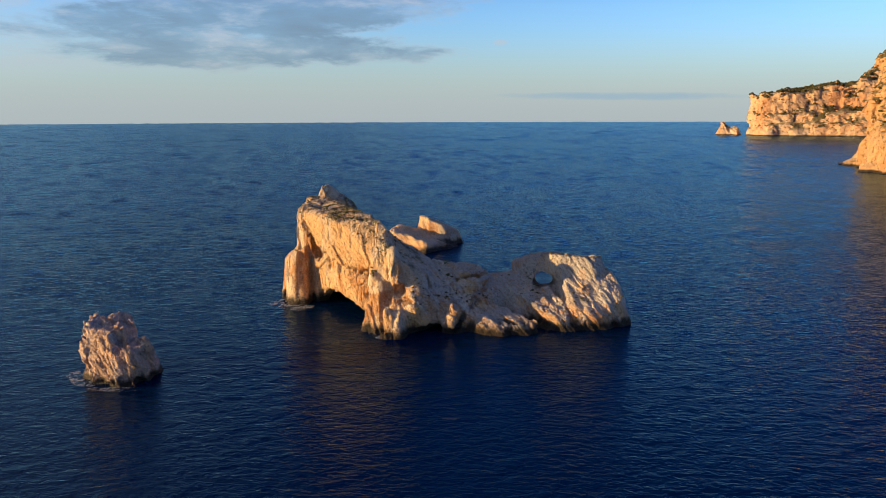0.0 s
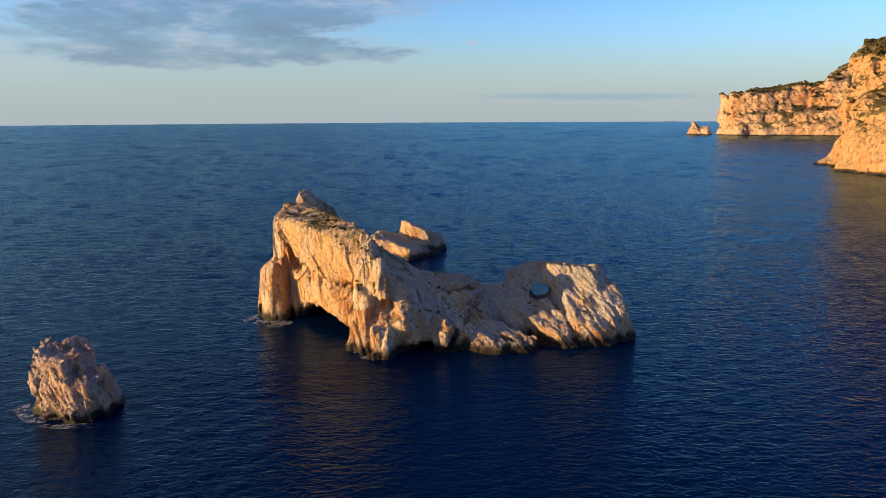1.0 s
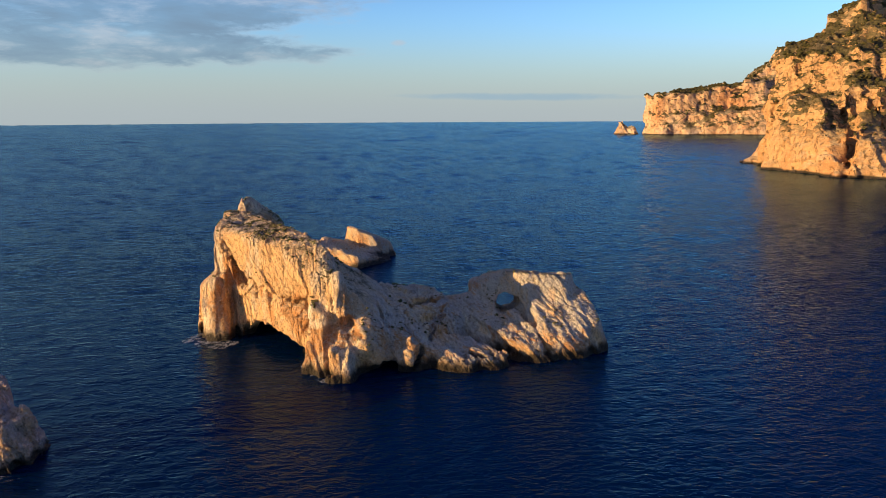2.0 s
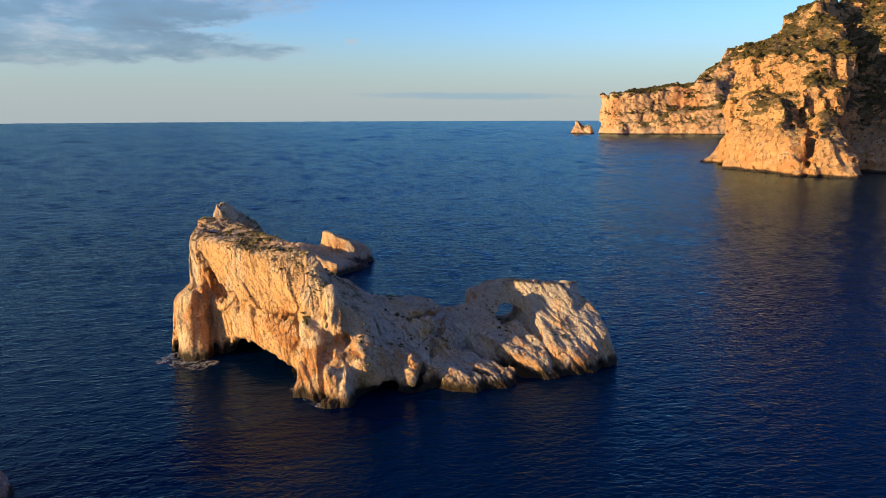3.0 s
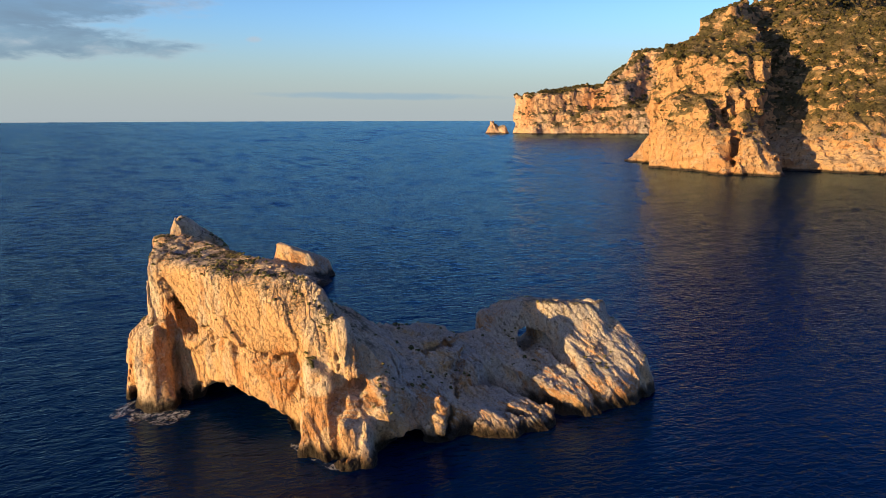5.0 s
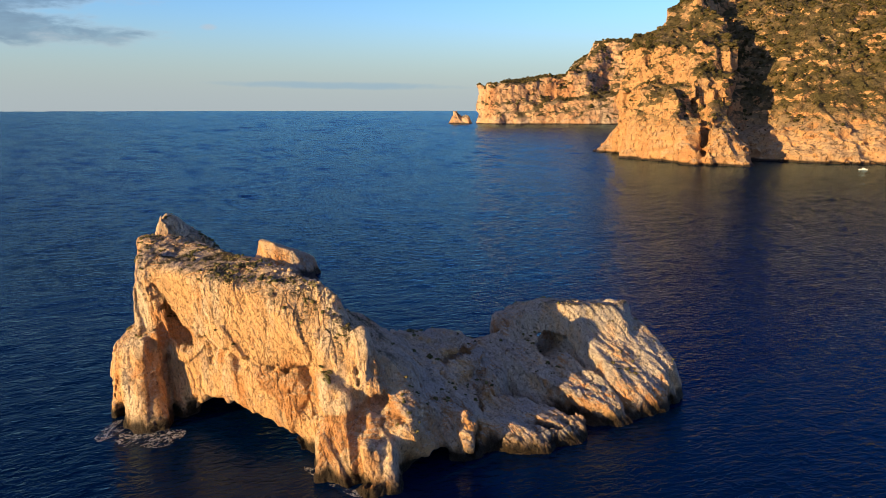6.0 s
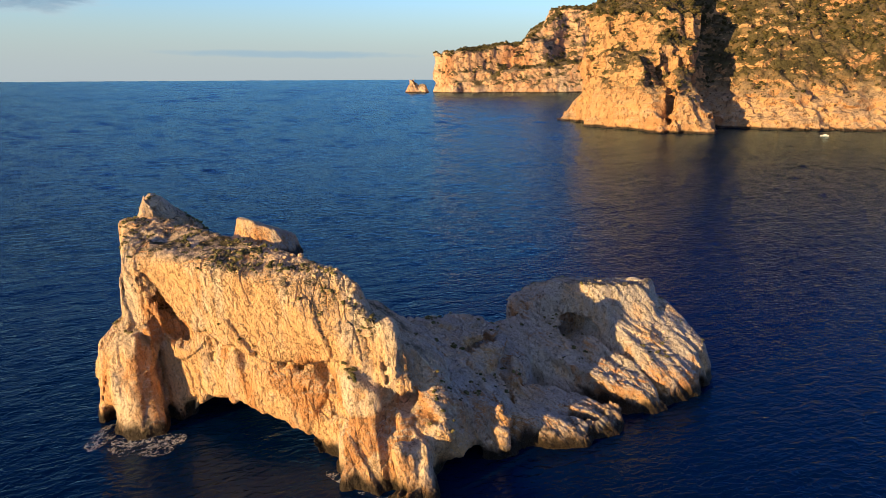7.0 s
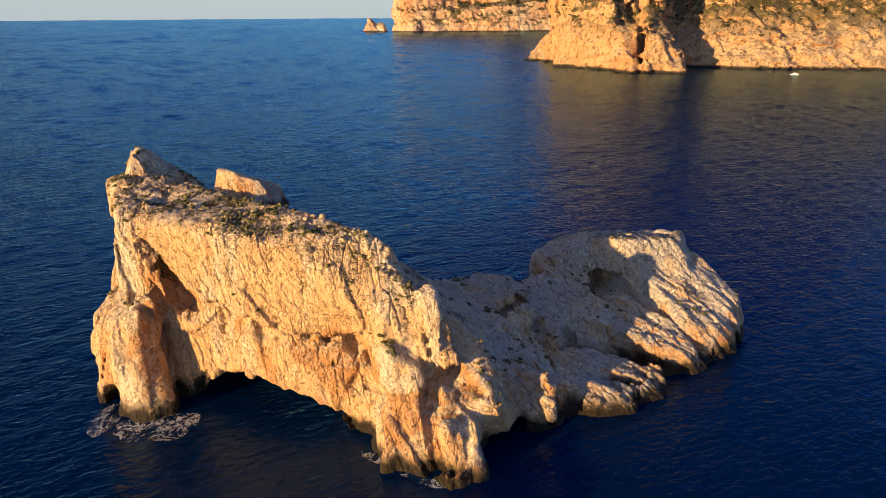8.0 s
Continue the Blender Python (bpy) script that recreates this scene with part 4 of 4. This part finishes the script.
def clumps(name, where, radius, mat, label, category, sub=2, lobes=3, flat=0.75, ragged=0.28):
    """Bushes or tree crowns, each of a few ragged lobes, joined in one object."""
    bv, bf = ball(sub)
    V, Fs, at_v = [], [], 0
    for p, r in zip(where, radius):
        for _ in range(lobes):
            rr = r * rng.uniform(0.5, 0.85)
            off = rng.normal(0, 0.45 * r, 3) * (1, 1, 0.5)
            q = bv * (1 + rng.uniform(-ragged, ragged, (len(bv), 1))) * rr * (1, 1, flat)
            a = rng.uniform(0, 6.28)
            q = q @ np.array([[math.cos(a), -math.sin(a), 0], [math.sin(a), math.cos(a), 0], [0, 0, 1]])
            V.append(q + p + off + (0, 0, 0.35 * r))
            Fs.append(bf + at_v)
            at_v += len(bv)
    ob = new(name, mesh_of(name, np.concatenate(V), np.concatenate(Fs), mat, smooth=False))
    return tagged(ob, label, category, kind="stuff")


def pick(c, n, ok, count, keep):
    """count places on faces c with normals n that are ok, thinned by the chances keep."""
    i = np.nonzero(ok)[0]
    w = keep[i]
    i = rng.choice(i, min(count, len(i)), replace=False, p=w / w.sum())
    return c[i]


def patchy(c, scale, seed, power=2.0):
    v = 0.5 + 0.5 * vnoise(c[:, 0] / scale, c[:, 1] / scale, c[:, 2] / scale, seed)
    v = v + 0.25 * vnoise(c[:, 0] / scale * 3, c[:, 1] / scale * 3, c[:, 2] / scale * 3, seed + 1)
    return np.clip(v, 0.02, 1) ** power


c, n = near_c, near_n
ok = (n[:, 2] > 0.33) & (c[:, 2] > 16 + 0.05 * (c[:, 0] - 330))
sites = pick(c, n, ok, 11000, patchy(c, 22.0, 5, 1.0) * np.clip((c[:, 2] - 8) / 60, 0.06, 1.0))
clumps("pine_wood", sites, rng.gamma(4.0, 0.24, len(sites)) * (1 + 0.35 * (sites[:, 2] > 60)), PINE, "dark green pines and scrub on the headland slopes", "pine trees", sub=1, lobes=2)

c, n = far_c, far_n
ok = (n[:, 2] > 0.5) & (c[:, 2] > 14)
sites = pick(c, n, ok, 5500, patchy(c, 40.0, 15, 1.5) * np.clip((c[:, 2] - 5) / 90, 0.1, 1.0))
clumps("woodland", sites, rng.uniform(2.2, 4.6, len(sites)), PINE, "dark green woodland on the distant cliff tops", "woodland", sub=1, lobes=2)

c, n = islet_c, islet_n
ok = (n[:, 2] > 0.62) & (c[:, 2] > 11) & (c[:, 0] < -8)
sites = pick(c, n, ok, 560, patchy(c, 3.0, 25, 3.0))
clumps("scrub", sites, rng.uniform(0.1, 0.36, len(sites)), SCRUB, "low dry green scrub on the rock plateau", "scrub", sub=1, lobes=3, flat=0.6)
ok = (n[:, 2] > 0.55) & (c[:, 2] > 5) & (c[:, 0] > -8)
sites = pick(c, n, ok, 160, patchy(c, 4.0, 27, 4.0))
clumps("scrub", sites, rng.uniform(0.1, 0.35, len(sites)), SCRUB, "sparse low scrub in cracks of the rock", "scrub", sub=1, lobes=3, flat=0.6)


def boulder_meshes(mat, count=5):
    out = []
    bv, bf = ball(3)
    for k in range(count):
        q = bv.copy()
        for _ in range(9):                      # cut flat faces off the ball
            w = rng.normal(0, 1, 3)
            w /= np.linalg.norm(w)
            over = np.maximum(q @ w - rng.uniform(0.55, 0.8), 0)
            q -= over[:, None] * w
        q *= 1 + 0.06 * vnoise(q[:, 0] * 3 + 9 * k, q[:, 1] * 3, q[:, 2] * 3, k)[:, None]
        out.append(mesh_of("boulder", q * (1.0, 0.8, 0.75), bf, mat, smooth=True))
    return out


def boulders(mat, sites, radius, label, group):
    meshes = boulder_meshes(mat)
    for k, (p, r) in enumerate(zip(sites, radius)):
        ob = new("boulder", meshes[k % len(meshes)])
        ob.matrix_world = pose(p[0], p[1], p[2] + 0.3 * r, *rng.uniform(-20, 20, 2), rng.uniform(0, 360)) @ Matrix.Diagonal((r, r, r, 1))
        tagged(ob, label, "boulder", group)


c, n = islet_c, islet_n
ok = (n[:, 2] > 0.6) & (c[:, 2] > 14) & (c[:, 0] > -22) & (c[:, 0] < -9) & (c[:, 1] < 150)
sites = pick(c, n, ok, 22, np.ones(len(c)))
boulders(ROCK, sites, rng.uniform(0.2, 0.5, len(sites)), "pale loose limestone boulder on the rock plateau", "boulders on the islet")
c, n = near_c, near_n
ok = (np.abs(c[:, 2] - 0.6) < 0.9) & (c[:, 0] > 396) & (c[:, 0] < 520)
sites = pick(c, n, ok, 26, np.ones(len(c)))
boulders(CLIFF, sites - (0, 1.5, 0), rng.uniform(0.8, 2.4, len(sites)), "fallen shore boulder at the foot of the cliff", "boulders along the shore")


def foam_material():
    m, n, b, pos = material("foam")
    v = n.noise(pos, 1.1, 6.0, 0.65, 1.4)
    w = n.noise(pos, 0.5, 5.0, 0.7, 0.8)
    lace = n.math("ABSOLUTE", n.math("SUBTRACT", v, 0.5))
    a = n.math("MULTIPLY", n.step(lace, 0.055, 0.01), n.step(w, 0.42, 0.55))
    b.inputs["Base Color"].default_value = (0.62, 0.65, 0.68, 1)
    b.inputs["Roughness"].default_value = 0.5
    n.put(b.inputs["Alpha"], n.math("MULTIPLY", a, 0.65))
    return m


FOAM = foam_material()


def make_foam(spots, label):
    """Lace of foam on the water, ragged patches of (x, y, half length, half width, turn)."""
    V, Fs, at_v = [], [], 0
    for k, (x, y, l, w, turn) in enumerate(spots):
        ring = []
        c, sn = math.cos(radians(turn)), math.sin(radians(turn))
        for j in range(1, 13):
            for i in range(40):
                a = i * math.tau / 40
                r = (1 + 0.35 * noise.noise((math.cos(a) * 1.6 + 7 * k, math.sin(a) * 1.6, 3.0))) * j / 12
                p, q = l * r * math.cos(a), w * r * math.sin(a)
                ring.append((x + c * p - sn * q, y + sn * p + c * q))
        pts = np.array([(x, y)] + ring)
        gap = np.hypot(pts[:, 0] + 5.0, pts[:, 1] + 25.0) * 0.0065
        V.append(np.c_[pts, wave_height(pts[:, 0], pts[:, 1], gap) + 0.05 + 0.004 * k])
        Fs.append(np.array([(0, 1 + i, 1 + (i + 1) % 40) for i in range(40)]) + at_v)
        for j in range(11):
            o = 1 + j * 40
            nxt = [(i + 1) % 40 for i in range(40)]
            Fs.append(np.array([(o + i, o + 40 + i, o + 40 + nxt[i]) for i in range(40)]) + at_v)
            Fs.append(np.array([(o + i, o + 40 + nxt[i], o + nxt[i]) for i in range(40)]) + at_v)
        at_v += 481
    tagged(new("foam", mesh_of("foam", np.concatenate(V), np.concatenate(Fs), FOAM)), label, "foam", kind="stuff")


make_foam([(-34.4, 153.6, 4.4, 2.6, -15), (-39.0, 157.6, 3.0, 1.5, 65), (-36.2, 155.0, 1.6, 1.0, 20)], "white surf foam round the foot of the arch")
make_foam([(-16.4, 137.6, 1.8, 0.7, -60), (-13.6, 131.8, 2.6, 0.6, -50)], "thin white foam along the waterline")
make_foam([(-59.5, 108.4, 5.0, 1.6, -42), (-52.0, 103.9, 4.0, 1.0, 0)], "white foam round the foot of the sea stack")


def part(name, bm, mat, parent, label=""):
    me = bpy.data.meshes.new(name)
    bm.to_mesh(me)
    bm.free()
    me.materials.append(mat)
    ob = new(name, me)
    ob.parent = parent
    return tagged(ob, label)


def box(sx, sy, sz, at, bevel=0.05, taper=1.0):
    bm = bmesh.new()
    bmesh.ops.create_cube(bm, size=1.0)
    for v in bm.verts:
        t = taper if v.co.z > 0 else 1.0
        v.co = Vector((v.co.x * sx * t + at[0], v.co.y * sy * t + at[1], v.co.z * sz + at[2]))
    bmesh.ops.bevel(bm, geom=list(bm.edges), offset=bevel, segments=2, affect="EDGES")
    return bm


def make_boat():
    white, grey, dark = plain("boat_white", (0.78, 0.78, 0.76), 0.35), plain("boat_grey", (0.35, 0.36, 0.38), 0.5), plain("boat_glass", (0.03, 0.04, 0.05), 0.15)
    boat = tagged(new("motorboat"), "small white motorboat lying off the shore", "boat")
    bm = bmesh.new()
    rows = []
    for k in range(9):                           # hull sections from stern to bow
        t = k / 8
        half = 1.2 * (1 - max(0, (t - 0.45) / 0.55) ** 2.2)
        sheer = 0.95 + 0.35 * t * t
        x = -3.4 + 6.9 * t
        rows.append([bm.verts.new((x, -half, sheer)), bm.verts.new((x, -half * 0.82, 0.1)), bm.verts.new((x, 0, -0.25 + 0.3 * t ** 3)),
                     bm.verts.new((x, half * 0.82, 0.1)), bm.verts.new((x, half, sheer))])
    for a, b in zip(rows, rows[1:]):
        for i in range(4):
            bm.faces.new((a[i], b[i], b[i + 1], a[i + 1]))
    bm.faces.new(rows[0])
    part("hull", bm, white, boat)
    bm = bmesh.new()
    pts = []
    for k in range(9):
        t = k / 8
        half = 1.12 * (1 - max(0, (t - 0.45) / 0.55) ** 2.2)
        pts.append((-3.35 + 6.75 * t, half, 0.86 + 0.35 * t * t))
    lo = [bm.verts.new((x, -h, z)) for x, h, z in pts]
    hi = [bm.verts.new((x, h, z)) for x, h, z in pts]
    for i in range(8):
        bm.faces.new((lo[i], lo[i + 1], hi[i + 1], hi[i]))
    part("deck", bm, grey, boat)
    cabin = part("cabin", box(2.4, 1.7, 1.0, (0.5, 0, 1.4), 0.12, 0.85), white, boat)
    part("windscreen", box(0.08, 1.3, 0.5, (1.66, 0, 1.55), 0.02), dark, cabin, "dark windscreen")
    part("roof", box(2.3, 1.7, 0.1, (0.3, 0, 1.98), 0.03), white, cabin)
    part("outboard_engine", box(0.5, 0.5, 0.9, (-3.6, 0, 0.85), 0.1), dark, boat, "dark outboard engine")
    boat.matrix_world = pose(391.0, 394.5, 0.05, 0, 0, -38) @ Matrix.Scale(0.78, 4)


make_boat()
